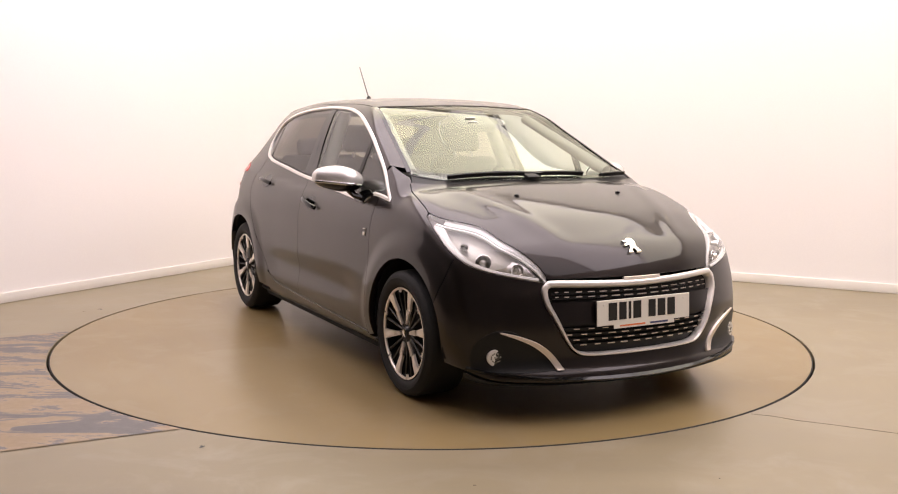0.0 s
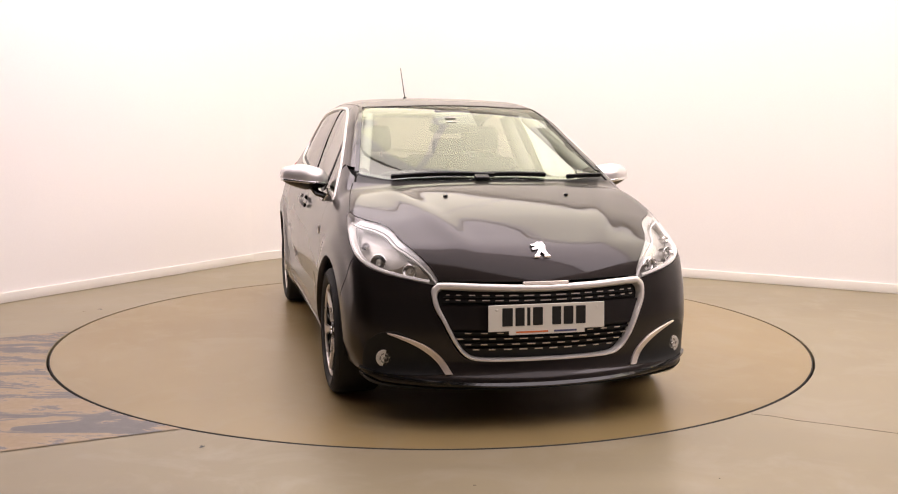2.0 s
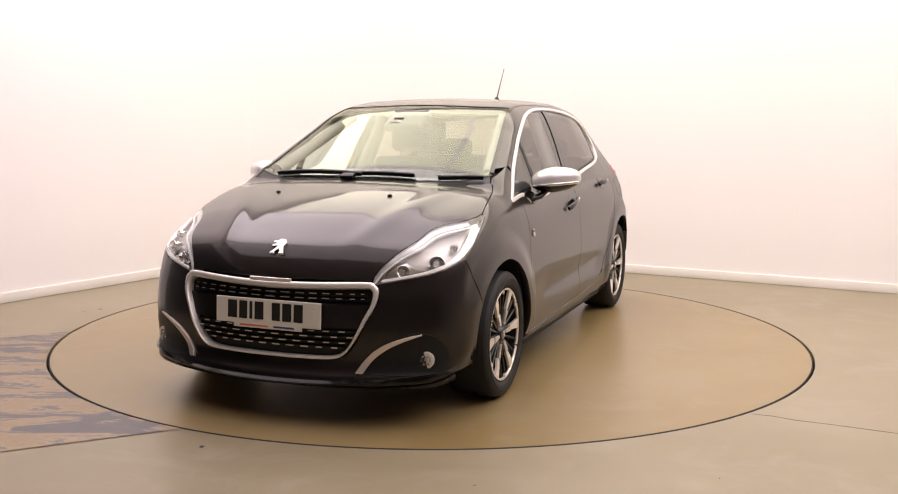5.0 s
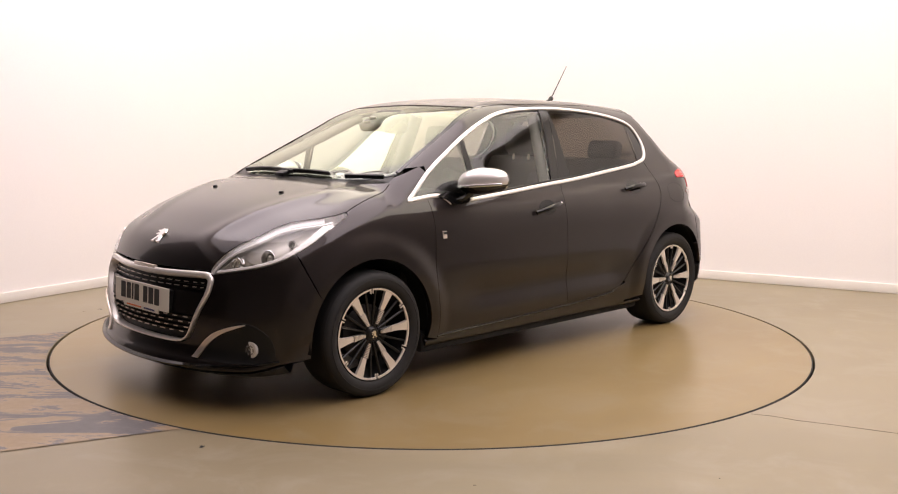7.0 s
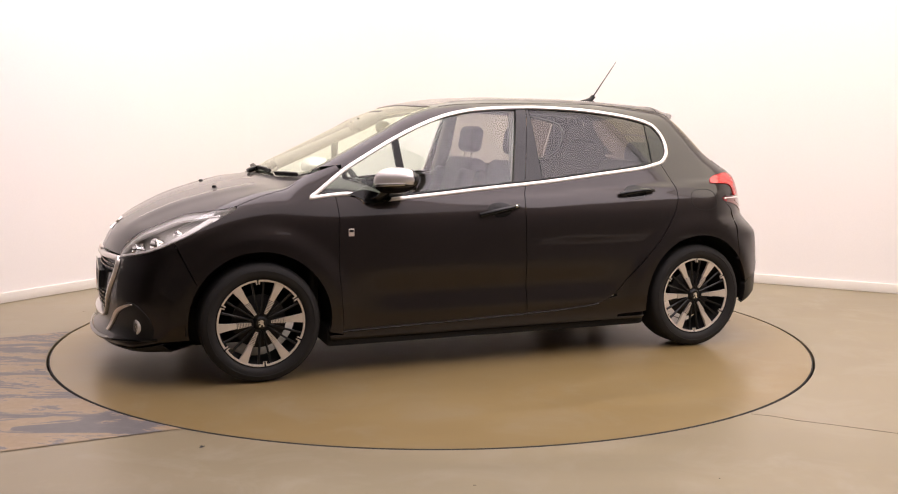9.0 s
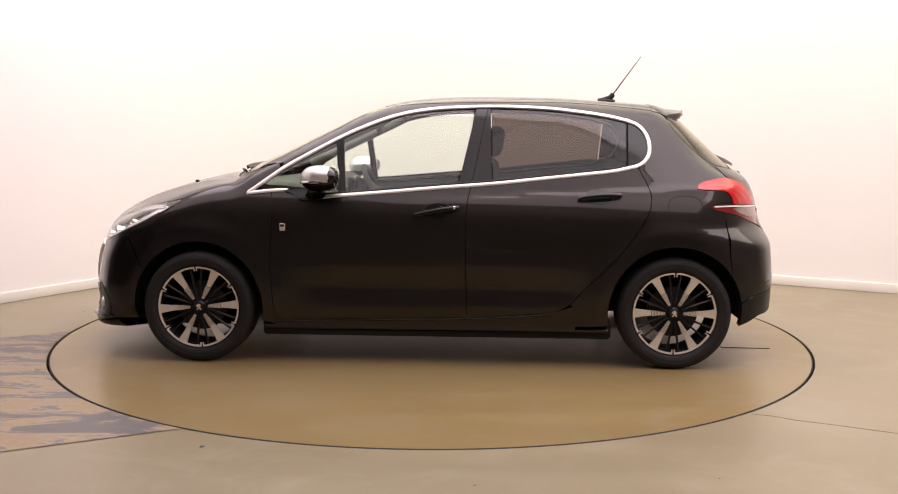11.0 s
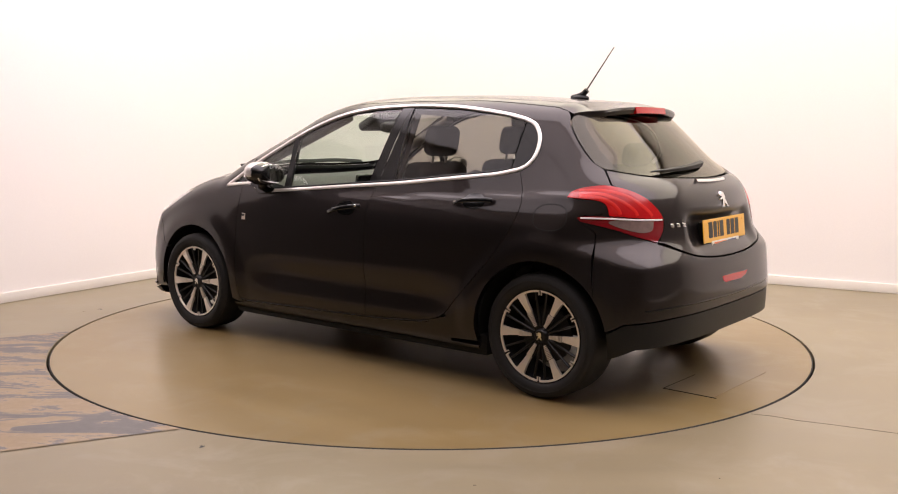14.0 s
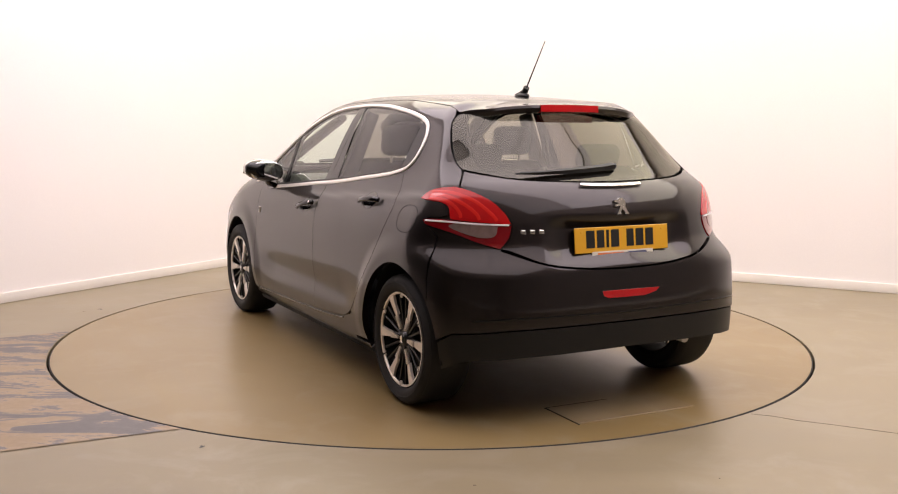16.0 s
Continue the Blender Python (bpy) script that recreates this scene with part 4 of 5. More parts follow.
    bm.transform(pose(0, 0.0, 0) @ pose(0, 0, 0, -90, 0, 0) @ pose(0, 0, 0, 0, 0, 180))
    part("cap_badge", bm, CHROME, w, "small chrome emblem", smooth=False)
    return w


def badge_shape(bm, size, thick):
    """A plain upright emblem, in the plane of x and y, one unit high."""
    k = size
    rough = [(-0.42, -0.50), (-0.10, -0.50), (-0.16, -0.40), (0.02, -0.18), (0.20, -0.40), (0.12, -0.50), (0.46, -0.50), (0.38, -0.38), (0.26, -0.05), (0.34, 0.20), (0.22, 0.46), (-0.08, 0.50), (-0.22, 0.36),
             (-0.46, 0.34), (-0.44, 0.24), (-0.12, 0.18), (-0.46, 0.06), (-0.42, -0.04), (-0.08, 0.02), (-0.20, -0.20)]
    low = [bm.verts.new((x * k, y * k, 0)) for x, y in rough]
    high = [bm.verts.new((x * k * 0.94, y * k * 0.94, thick)) for x, y in rough]
    n = len(rough)
    for i in range(n):
        bm.faces.new((low[i], low[(i + 1) % n], high[(i + 1) % n], high[i]))
    bm.faces.new(high)
    bm.faces.new(low[::-1])
    return bm


TRACK = 0.826
HUB = 0.3005                        # height of the wheels on their tyres


def wheels():
    w = wheel()
    w.parent = CAR
    w["label"] = "alloy wheel with six bright spokes and black tyre"
    w.matrix_basis = pose(WF, TRACK, HUB, 0, 4, 0)
    copy_thing(w, pose(WR, TRACK, HUB, 0, 0, 0))
    copy_thing(w, pose(WF, -TRACK, HUB, 0, 11, 180))
    copy_thing(w, pose(WR, -TRACK, HUB, 0, 25, 180))


wheels()


def underside():
    for name, size, at in (("floor_pan", (1.88, 1.58, 0.11), (-0.06, 0, 0.200)), ("engine_undertray", (0.66, 1.16, 0.20), (1.42, 0, 0.255)), ("boot_floor", (0.55, 1.10, 0.16), (-1.52, 0, 0.36)),
                           ("bulkhead", (0.05, 1.45, 0.55), (0.93, 0, 0.55)), ("boot_wall", (0.04, 1.2, 0.40), (-1.70, 0, 0.58))):
        part(name, box(bmesh.new(), size, at, (0, 0, 0), 0.02), DARK, CAR, "dark underbody")
    for x, s in ((WF, 1), (WF, -1), (WR, 1), (WR, -1)):
        bm = bmesh.new()
        rows = []
        for a in np.linspace(-8, 188, 26):
            c, z = math.cos(radians(a)), math.sin(radians(a))
            rows.append([bm.verts.new((x + r * c, s * y, WZ + r * z)) for r, y in ((0.362, 0.815), (0.372, 0.79), (0.372, 0.52))])
        for p, q in zip(rows, rows[1:]):
            for i in range(2):
                bm.faces.new((p[i], p[i + 1], q[i + 1], q[i]))
        bm.faces.new([r[2] for r in rows])
        part("wheel_arch_liner", bm, DARK, CAR, "black wheel arch liner")
    bm = rod(bmesh.new(), (-1.55, -0.42, 0.29), (-1.84, -0.42, 0.285), 0.024)
    part("exhaust_pipe", bm, LAMP_GREY, CAR, "dull steel exhaust pipe")


underside()



# ---- the car's trim, lamps and fittings ----
def ball(bm, at, radii, steps=20, power=1.0):
    """A rounded block: an ellipsoid, or squarer with a lower power."""
    m = bmesh.ops.create_uvsphere(bm, u_segments=steps, v_segments=max(8, steps // 2), radius=1.0)["verts"]
    for v in m:
        c = v.co
        v.co = Vector(at) + Vector([math.copysign(abs(a) ** power, a) * r for a, r in zip(c, radii)])
    return m


def seat_on(kind, uv, lift=0.0):
    """A pose on the skin: z along its normal, y up the car."""
    p, n = on_skin(kind, [uv], lift)
    n = Vector(n[0])
    up = Vector((0, 0, 1))
    x = up.cross(n).normalized()
    y = n.cross(x)
    return Matrix.Translation(Vector(p[0])) @ Matrix((x, y, n)).transposed().to_4x4()


def mirrored_matrix(m):
    return Matrix.Diagonal((1, -1, 1, 1)) @ m @ Matrix.Diagonal((-1, 1, 1, 1))


def chrome_lines():
    # bright line round the side windows, in two pieces a side
    ring = np.vstack([DLO_TOP, DLO_REAR[1:], DLO_LOW[1:]])
    ribbon("window_trim", "side", ring[:-1], flat_section(0.0195, 0.007), FRAME_CHROME, CAR, "polished chrome window surround", closed=True, mirrored=True, lift=-0.001)
    # the belt rubber under the glass
    belt = DLO_LOW[4:low_i(0.60)] + (0, 0.016)
    ribbon("belt_seal", "side", belt, flat_section(0.012, 0.004), SATIN_BLACK, CAR, "black rubber belt seal", mirrored=True, lift=-0.004)
    # door-bottom edge
    ribbon("sill_strip", "side", np.vstack([DOOR_LOW_F, DOOR_LOW_R[1:17]]) - (0, 0.010), flat_section(0.008, 0.004), GLOSS_BLACK, CAR, mirrored=True)


def handles():
    for doors_, a, b, cup, r in ((FRONT_DOORS, (0.050, 0.805), (-0.178, 0.846), (-0.068, 0.832), 0.070), (REAR_DOORS, (-0.808, 0.897), (-1.030, 0.917), (-0.915, 0.912), 0.068)):
        t = np.linspace(0, 2 * math.pi, 29)[:-1]
        oval = np.stack([cup[0] + r * np.cos(t), cup[1] + 0.039 * np.sin(t)], 1)
        panel("handle_cup", "side", oval, GLOSS_BLACK, CAR, "black hand recess", parents=doors_, mirrored=True, lift=0.0012, depth=0.004, gap=0, step=0.02)
        line = np.array([np.array(a) + (np.array(b) - a) * s for s in np.linspace(0, 1, 12)])
        p, n = on_skin("side", line)
        arch = np.sin(np.linspace(0.12, math.pi - 0.12, 12)) ** 0.5 * 0.034
        p = p + n * arch[:, None]
        for s, d in ((1, doors_[0]), (-1, doors_[1])):
            f = np.array((1, s, 1))
            sec = [(0.013 * math.cos(k), 0.009 * math.sin(k)) for k in np.linspace(0, 2 * math.pi, 11)[:-1]]
            grip = part("handle", sweep(bmesh.new(), p * f, sec, n * f), GLOSS_BLACK, d, "gloss black pull handle")
            if doors_ is FRONT_DOORS and s == 1:
                bm = bmesh.new()
                ball(bm, Vector(p[-2]) + Vector(n[-2]) * 0.008, (0.008, 0.005, 0.008), 12)
                part("lock_cylinder", bm, CHROME, grip, "chrome key lock")
    for s in (0, 1):
        m = seat_on("side", (0.757, 0.738), 0.001)
        if s:
            m = mirrored_matrix(m)
        bm = box(bmesh.new(), (0.030, 0.038, 0.005), (0, 0, 0.001), (0, 0, 0), 0.002, 1)
        bm.transform(m)
        b = part("door_badge", bm, SATIN_CHROME, FRONT_DOORS[s], "small square silver badge")
        bm = box(bmesh.new(), (0.022, 0.012, 0.002), (0, 0.008, 0.0042))
        bm.transform(m)
        part("badge_bar", bm, INK, b, smooth=False)


def door_mirror(s):
    d = FRONT_DOORS[0 if s == 1 else 1]
    cx, cy, cz = 0.540, 0.880, 0.998
    head = {"mirror_cap": [], "mirror_shell": []}
    bms = {k: bmesh.new() for k in head}
    nu, nv = 36, 20
    grid = []
    for j in range(nv + 1):
        b = math.pi * j / nv
        row = []
        for i in range(nu):
            a = 2 * math.pi * i / nu
            e = lambda v, q: math.copysign(abs(v) ** q, v)
            x, y, z = e(math.sin(b), 0.7) * e(math.cos(a), 0.8), -e(math.cos(b), 0.85), e(math.sin(b), 0.7) * e(math.sin(a), 0.85)
            k = 1 - 0.20 * max(y, 0) - 0.10 * max(-y, 0)
            zz = z * 0.071 * k * (1 if z > 0 else 0.92)
            xx = max(x * 0.105 * (1 - 0.25 * max(y, 0)), -0.086) - 0.040 * max(y, 0)
            row.append((cx + xx, cy + y * 0.125, cz + zz + 0.012 * y))
        grid.append(row)
    for name, test in (("mirror_cap", lambda z, y: z > cz - 0.020), ("mirror_shell", lambda z, y: z <= cz - 0.020)):
        bm, cache = bms[name], {}
        for j in range(nv):
            for i in range(nu):
                q = [grid[j][i], grid[j + 1][i], grid[j + 1][(i + 1) % nu], grid[j][(i + 1) % nu]]
                mz, my = sum(p[2] for p in q) / 4 - 0.012 * (sum(p[1] for p in q) / 4 - cy) / 0.125, 0
                back = all(p[0] < cx - 0.082 for p in q)
                fore = sum(p[0] for p in q) / 4 > cx - 0.055
                if (test(mz, my) and not back and fore) or (not fore and not back and name == "mirror_shell") or (back and name == "mirror_shell"):
                    vs = []
                    for p in q:
                        key = tuple(round(c, 5) for c in p)
                        if key not in cache:
                            cache[key] = bm.verts.new((p[0], p[1] * s, p[2]))
                        if cache[key] not in vs:
                            vs.append(cache[key])
                    if len(vs) > 2:
                        bm.faces.new(vs)
    shell = part("door_mirror", bms["mirror_shell"], GLOSS_BLACK, d, "gloss black mirror housing")
    part("mirror_cap", bms["mirror_cap"], SILVER, shell, "silver painted mirror cap")
    # indicator line across the front
    bm = bmesh.new()
    pts, ups = [], []
    for y in np.linspace(-0.75, 0.97, 16):
        r = (1 - abs(y) ** 2.4) ** (1 / 2.4) if abs(y) < 1 else 0
        x = 0.107 * (1 - 0.25 * max(y, 0)) * r - 0.040 * max(y, 0)
        pts.append((cx + x, s * (cy + y * 0.125), cz - 0.021 + 0.012 * y))
        ups.append((1, s * 0.5 * y, 0))
    sec = flat_section(0.013, 0.004)
    sweep(bm, pts, sec, ups)
    part("mirror_indicator", bm, CHROME, shell, "bright indicator strip")
    bm = bmesh.new()
    ball(bm, (cx - 0.085, s * (cy - 0.002), cz + 0.001), (0.006, 0.102, 0.056), 28, 0.75)
    part("mirror_glass", bm, MIRROR, shell, "mirror glass")
    bm = bmesh.new()
    sec = [(0.030 * math.cos(k), 0.016 * math.sin(k)) for k in np.linspace(0, 2 * math.pi, 13)[:-1]]
    sweep(bm, [(0.615, s * 0.775, 0.902), (0.60, s * 0.815, 0.915), (0.575, s * 0.838, 0.940), (0.56, s * 0.855, 0.972)], sec, [(0, 0, 1)] * 2 + [(0, -s * 0.6, 0.8)] * 2)
    part("mirror_arm", bm, GLOSS_BLACK, shell, "gloss black mirror arm")
    base = np.array([(0.76, 0.925), (0.70, 0.905), (0.66, 0.878), (0.56, 0.885), (0.535, 0.905), (0.60, 0.93), (0.68, 0.945)])
    k = panel("mirror_foot", "side", curve(np.vstack([base, base[:1]]), 4)[:-1], GLOSS_BLACK, d, "gloss black mirror foot", lift=0.010, depth=0.016, gap=0, mirrored=False, step=0.02)[0]
    if s == -1:
        k.data.transform(Matrix.Diagonal((1, -1, 1, 1)))
        k.data.flip_normals()


def grille():
    g = new("grille")
    g.parent = CAR
    g["label"] = "black grille with a chrome frame and small bright accents"
    half = GRILLE
    whole = np.vstack([half, (half * (-1, 1))[::-1][1:-1]])
    panel("backing", "front", whole, SATIN_BLACK, g, "black grille backing", lift=-0.030, depth=0, gap=0.004)
    frame_line = curve([(0, 0.594), (12, 0.598), (25.8, 0.605), (27.8, 0.597), (28.5, 0.576), (27.7, 0.521), (25.5, 0.454), (22.6, 0.360), (20.3, 0.313), (16.9, 0.295), (8, 0.292), (0, 0.292)], 6)
    ring = np.vstack([frame_line, (frame_line * (-1, 1))[::-1][1:-1]])
    p, n = on_skin("front", ring, 0.004)
    bm = bmesh.new()
    path = [Vector(q) for q in p]
    m = len(path)
    rings = []
    for i in range(m):
        t = (path[(i + 1) % m] - path[i - 1]).normalized()
        up = Vector(n[i])
        side = t.cross(up).normalized()
        z = path[i].z
        w = 0.010 + 0.010 * min(max((z - 0.33) / 0.20, 0), 1) + 0.008 * min(max((z - 0.56) / 0.03, 0), 1)
        rings.append([bm.verts.new(path[i] + side * a * w + up * b) for a, b in ((-0.5, -0.03), (-0.5, 0.004), (-0.3, 0.009), (0.3, 0.009), (0.5, 0.004), (0.5, -0.03))])
    for i in range(m):
        a, b = rings[i], rings[(i + 1) % m]
        for j in range(5):
            bm.faces.new((a[j], a[j + 1], b[j + 1], b[j]))
    part("frame", bm, FRAME_CHROME, g, "satin chrome grille frame", angle=50)
    # painted band across the middle
    def width(z):
        r = GRILLE[16:][::-1]
        return float(np.interp(z, r[:, 1], r[:, 0]))
    band = np.array([(width(z) - 1.0, z) for z in np.linspace(0.526, 0.425, 8)])
    panel("number_plate_band", "front", np.vstack([band, (band * (-1, 1))[::-1]]), PAINT, g, "black painted band behind the number plate", lift=-0.012, depth=0.016, gap=0)
    # bars and bright accents
    def bar(z, w):
        line = np.stack([np.linspace(-w, w, 25), np.full(25, z)], 1)
        pts, nn = on_skin("front", line, -0.020)
        part("bar", sweep(bmesh.new(), pts, [(-0.004, -0.008), (-0.004, 0.006), (0.004, 0.006), (0.004, -0.008)], nn), SATIN_BLACK, g, angle=30)
    def accent(a, z, w):
        line = np.array([(a - w, z), (a, z), (a + w, z)])
        pts, nn = on_skin("front", line, -0.012)
        part("accent", sweep(bmesh.new(), pts, [(-0.0022, -0.004), (-0.0022, 0.002), (0.0022, 0.002), (0.0022, -0.004)], nn), SATIN_CHROME, g, "bright grille accent", smooth=False)
    tops = [(0.0, 1.45), (4.4, 1.35), (8.5, 1.2), (12.2, 1.05), (15.7, 0.95), (19.2, 0.8), (22.6, 0.6), (25.2, 0.42)]
    for z in (0.566, 0.545):
        bar(z, 26.3)
        for a, w in tops:
            for sgn in ((1,) if a == 0 else (1, -1)):
                accent(sgn * a, z + 0.0002 * a, w)
    for k, (z, lim) in enumerate(((0.408, 23.6), (0.383, 22.2), (0.358, 20.8), (0.335, 19.4))):
        bar(z, min(lim + 1.0, width(z) - 1.2))
        a = 0.0 if k % 2 == 0 else 2.0
        while a < lim:
            for sgn in ((1,) if a == 0 else (1, -1)):
                if not (k == 0 and a < 9):
                    accent(sgn * a, z, 1.05 if a < 12 else 0.8)
            a += 4.0
    # small bright tab on the top of the frame
    line = np.stack([np.linspace(-6.2, 6.2, 13), np.full(13, 0.611)], 1)
    pts, nn = on_skin("front", line, 0.006)
    part("grille_tab", sweep(bmesh.new(), pts, flat_section(0.017, 0.008), nn), SATIN_CHROME, g, "satin tab on the grille frame")


def number_plate(name, at, turn, colour, label, dealer):
    """A plate with bars in place of its characters; at its middle, facing the way turn gives."""
    m = Matrix.Translation(at) @ turn
    e = new(name)
    e.parent = CAR
    e["label"] = label
    e.matrix_basis = m
    part("plate", box(bmesh.new(), (0.522, 0.112, 0.005), (0, 0, 0), (0, 0, 0), 0.002, 1), colour, e)
    part("holder", box(bmesh.new(), (0.500, 0.095, 0.030), (0, 0, -0.018), (0, 0, 0), 0.004, 1), SATIN_BLACK, e, "black plate holder")
    x = -0.200
    for w in (0.046, 0.040, 0.014, 0.044, 0, 0.040, 0.044, 0.044):
        if w == 0:
            x += 0.030
            continue
        part("character_bar", box(bmesh.new(), (w, 0.077, 0.0015), (x + w / 2, 0.004, 0.0030)), INK, e, smooth=False)
        x += w + 0.012
    strip = part("dealer_strip", box(bmesh.new(), (dealer, 0.022, 0.004), (0, -0.062, 0.001)), PLATE_WHITE, e, "white dealer strip below the plate", smooth=False)
    part("print_bar", box(bmesh.new(), (dealer * 0.42, 0.007, 0.001), (-dealer * 0.20, -0.062, 0.0034)), ORANGE, strip, smooth=False)
    part("print_bar", box(bmesh.new(), (dealer * 0.30, 0.008, 0.001), (dealer * 0.24, -0.062, 0.0034)), BLUE_INK, strip, smooth=False)
    for sx in (-0.225, 0.225):
        bm = bmesh.new()
        ball(bm, (sx, 0.036, 0.0025), (0.006, 0.006, 0.002), 12)
        part("screw_cap", bm, colour, e)


def headlamp(s):
    h = new("headlamp")
    h.parent = CAR
    h["label"] = "clear headlamp with bright bezel and twin reflectors"
    line = np.vstack([LAMP_UP, LAMP_LOW])
    def add(name, poly, mat, label="", **k):
        o = panel(name, "front", poly, mat, h, label, **k)[0]
        if s == -1:
            o.data.transform(Matrix.Diagonal((1, -1, 1, 1)))
            o.data.flip_normals()
        return o
    add("lens", line, LENS, "clear polycarbonate lens", lift=0.001, depth=0, gap=0.001, step=0.02)
    add("housing", line, LAMP_CAVITY, "dark grey lamp housing", lift=-0.042, depth=0, gap=0.001, step=0.02)
    f = np.array((1, s, 1))
    # side walls of the bucket
    q, n = on_skin("front", line)
    bm = bmesh.new()
    a = [bm.verts.new(Vector(p * f)) for p in q - n * 0.004]
    b = [bm.verts.new(Vector(p * f)) for p in q - n * 0.058]
    for i in range(len(a)):
        j = (i + 1) % len(a)
        bm.faces.new((a[i], a[j], b[j], b[i]))
    part("bezel_wall", bm, LAMP_GREY, h, "grey inner wall")
    # pale strip under the upper edge, the light guide below it, and a bright bezel that widens to the outer tip
    up = LAMP_UP[3:-8]
    add("upper_strip", np.vstack([up, (up - (0, 0.016))[::-1]]), LAMP_PALE, "pale ribbed strip along the upper edge", lift=-0.010, depth=0.008, gap=0, step=0.02)
    p, n = on_skin("front", LAMP_UP[2:-6] - np.array([(0.0, 0.025)]), -0.012)
    part("light_guide", sweep(bmesh.new(), p * f, flat_section(0.009, 0.008), n * f), LAMP_WHITE, h, "white light guide")
    low = LAMP_LOW[7:-2]
    rise = np.interp(low[:, 0], [29.0, 42.5, 47.5, 51.2, 55.4, 59.6, 62.0], [0.014, 0.020, 0.024, 0.030, 0.040, 0.042, 0.026])
    add("bezel", np.vstack([low + (0, 0.003), (low + np.stack([0 * rise, rise], 1))[::-1]]), BEZEL, "satin silver lower bezel", lift=-0.008, depth=0.012, gap=0, step=0.02)
    p, n = on_skin("front", LAMP_LOW[9:-1] + np.array([(0.0, 0.010)]), -0.005)
    part("lower_trim", sweep(bmesh.new(), p * f, flat_section(0.013, 0.006), n * f), LAMP_WHITE, h, "bright trim along the lower edge")
    fin = np.array([(30.5, 0.640), (33.5, 0.690), (36.5, 0.706), (38.5, 0.676), (41.5, 0.668), (40.0, 0.656), (34.0, 0.641)])
    add("reflector_fin", fin, REFLECTOR, "angular silver reflector", lift=-0.026, depth=0.012, gap=0, step=0.02)
    # reflector bowls
    for (a, z), r, nm in (((35.6, 0.672), 0.027, "high_beam"), ((44.4, 0.706), 0.033, "low_beam"), ((50.8, 0.768), 0.017, "indicator")):
        p, n = on_skin("front", [(a, z)], -0.046)
        d = (Vector(n[0]) * 0.6 + Vector((1, 0.25, 0)) * 0.7).normalized()
        d.y *= s
        m = Matrix.Translation(Vector(p[0] * f)) @ d.to_track_quat("Z", "Y").to_matrix().to_4x4()
        bm = spin(bmesh.new(), [(0.004, 0.004), (r * 0.6, 0.010), (r * 0.9, 0.028), (r, 0.040), (r * 1.06, 0.038), (r * 1.02, 0.0)], 28, "z")
        bm.transform(m)
        bowl = part(nm, bm, CHROME, h, "round chrome reflector")
        bm = bmesh.new()
        ball(bm, (0, 0, 0.016), (r * 0.52, r * 0.52, r * 0.45), 18)
        bm.transform(m)
        part("projector_lens", bm, BULB, bowl, "clear glass projector lens")


def fog_area(s):
    f = new("fog_lamp")
    f.parent = CAR
    f["label"] = "round fog lamp in a black surround with satin trim"
    def add(name, poly, mat, label="", **k):
        o = panel(name, "front", poly, mat, f, label, **k)[0]
        if s == -1:
            o.data.transform(Matrix.Diagonal((1, -1, 1, 1)))
            o.data.flip_normals()
    sur = np.array([(24.5, 0.236), (28.0, 0.292), (32.5, 0.355), (36.0, 0.404), (40.5, 0.402), (44.4, 0.358), (46.0, 0.300), (45.9, 0.252), (43.6, 0.232), (34, 0.226)])
    add("surround", curve(np.vstack([sur, sur[:1]]), 4)[:-1], SATIN_BLACK, "satin black surround", lift=0.003, depth=0.012, gap=0)
    outer = curve([(39.0, 0.403), (36.2, 0.394), (33.0, 0.377), (29.6, 0.350), (26.4, 0.303), (23.5, 0.233)], 4)
    inner = curve([(25.2, 0.232), (28.0, 0.296), (31.0, 0.340), (33.8, 0.366), (36.6, 0.385), (39.0, 0.399)], 4)
    add("trim", np.vstack([outer, inner]), SATIN_CHROME, "satin champagne trim blade", lift=0.011, depth=0.012, gap=0, step=0.012)
    m = seat_on("front", (40.0, 0.290), 0.002)
    m = Matrix.Translation(m.translation) @ (m.to_3x3() @ Matrix.Rotation(radians(-14), 3, "Y")).to_4x4()
    if s == -1:
        m = mirrored_matrix(m)
    bm = spin(bmesh.new(), [(0.003, 0.001), (0.018, 0.002), (0.029, 0.004), (0.034, 0.005), (0.038, 0.003), (0.039, -0.008)], 28, "z")
    bm.transform(m)
    part("reflector", bm, BEZEL, f, "bright silver reflector")
    bm = bmesh.new()
    for k in range(6):
        box(bm, (0.006, 0.016, 0.005), (0.019 * math.cos(k * 1.047), 0.019 * math.sin(k * 1.047), 0.003), (18, 12, 60 * k))
    box(bm, (0.014, 0.010, 0.006), (0, 0.002, 0.003), (0, 0, 20), 0.002, 1)
    bm.transform(m)
    part("bulb_shield", bm, BULB, f, "faceted bulb shield", smooth=False)
    bm = bmesh.new()
    ball(bm, (0, 0, 0.003), (0.035, 0.035, 0.007), 24)
    bm.transform(m)
    part("lens", bm, LENS, f, "clear round lens")


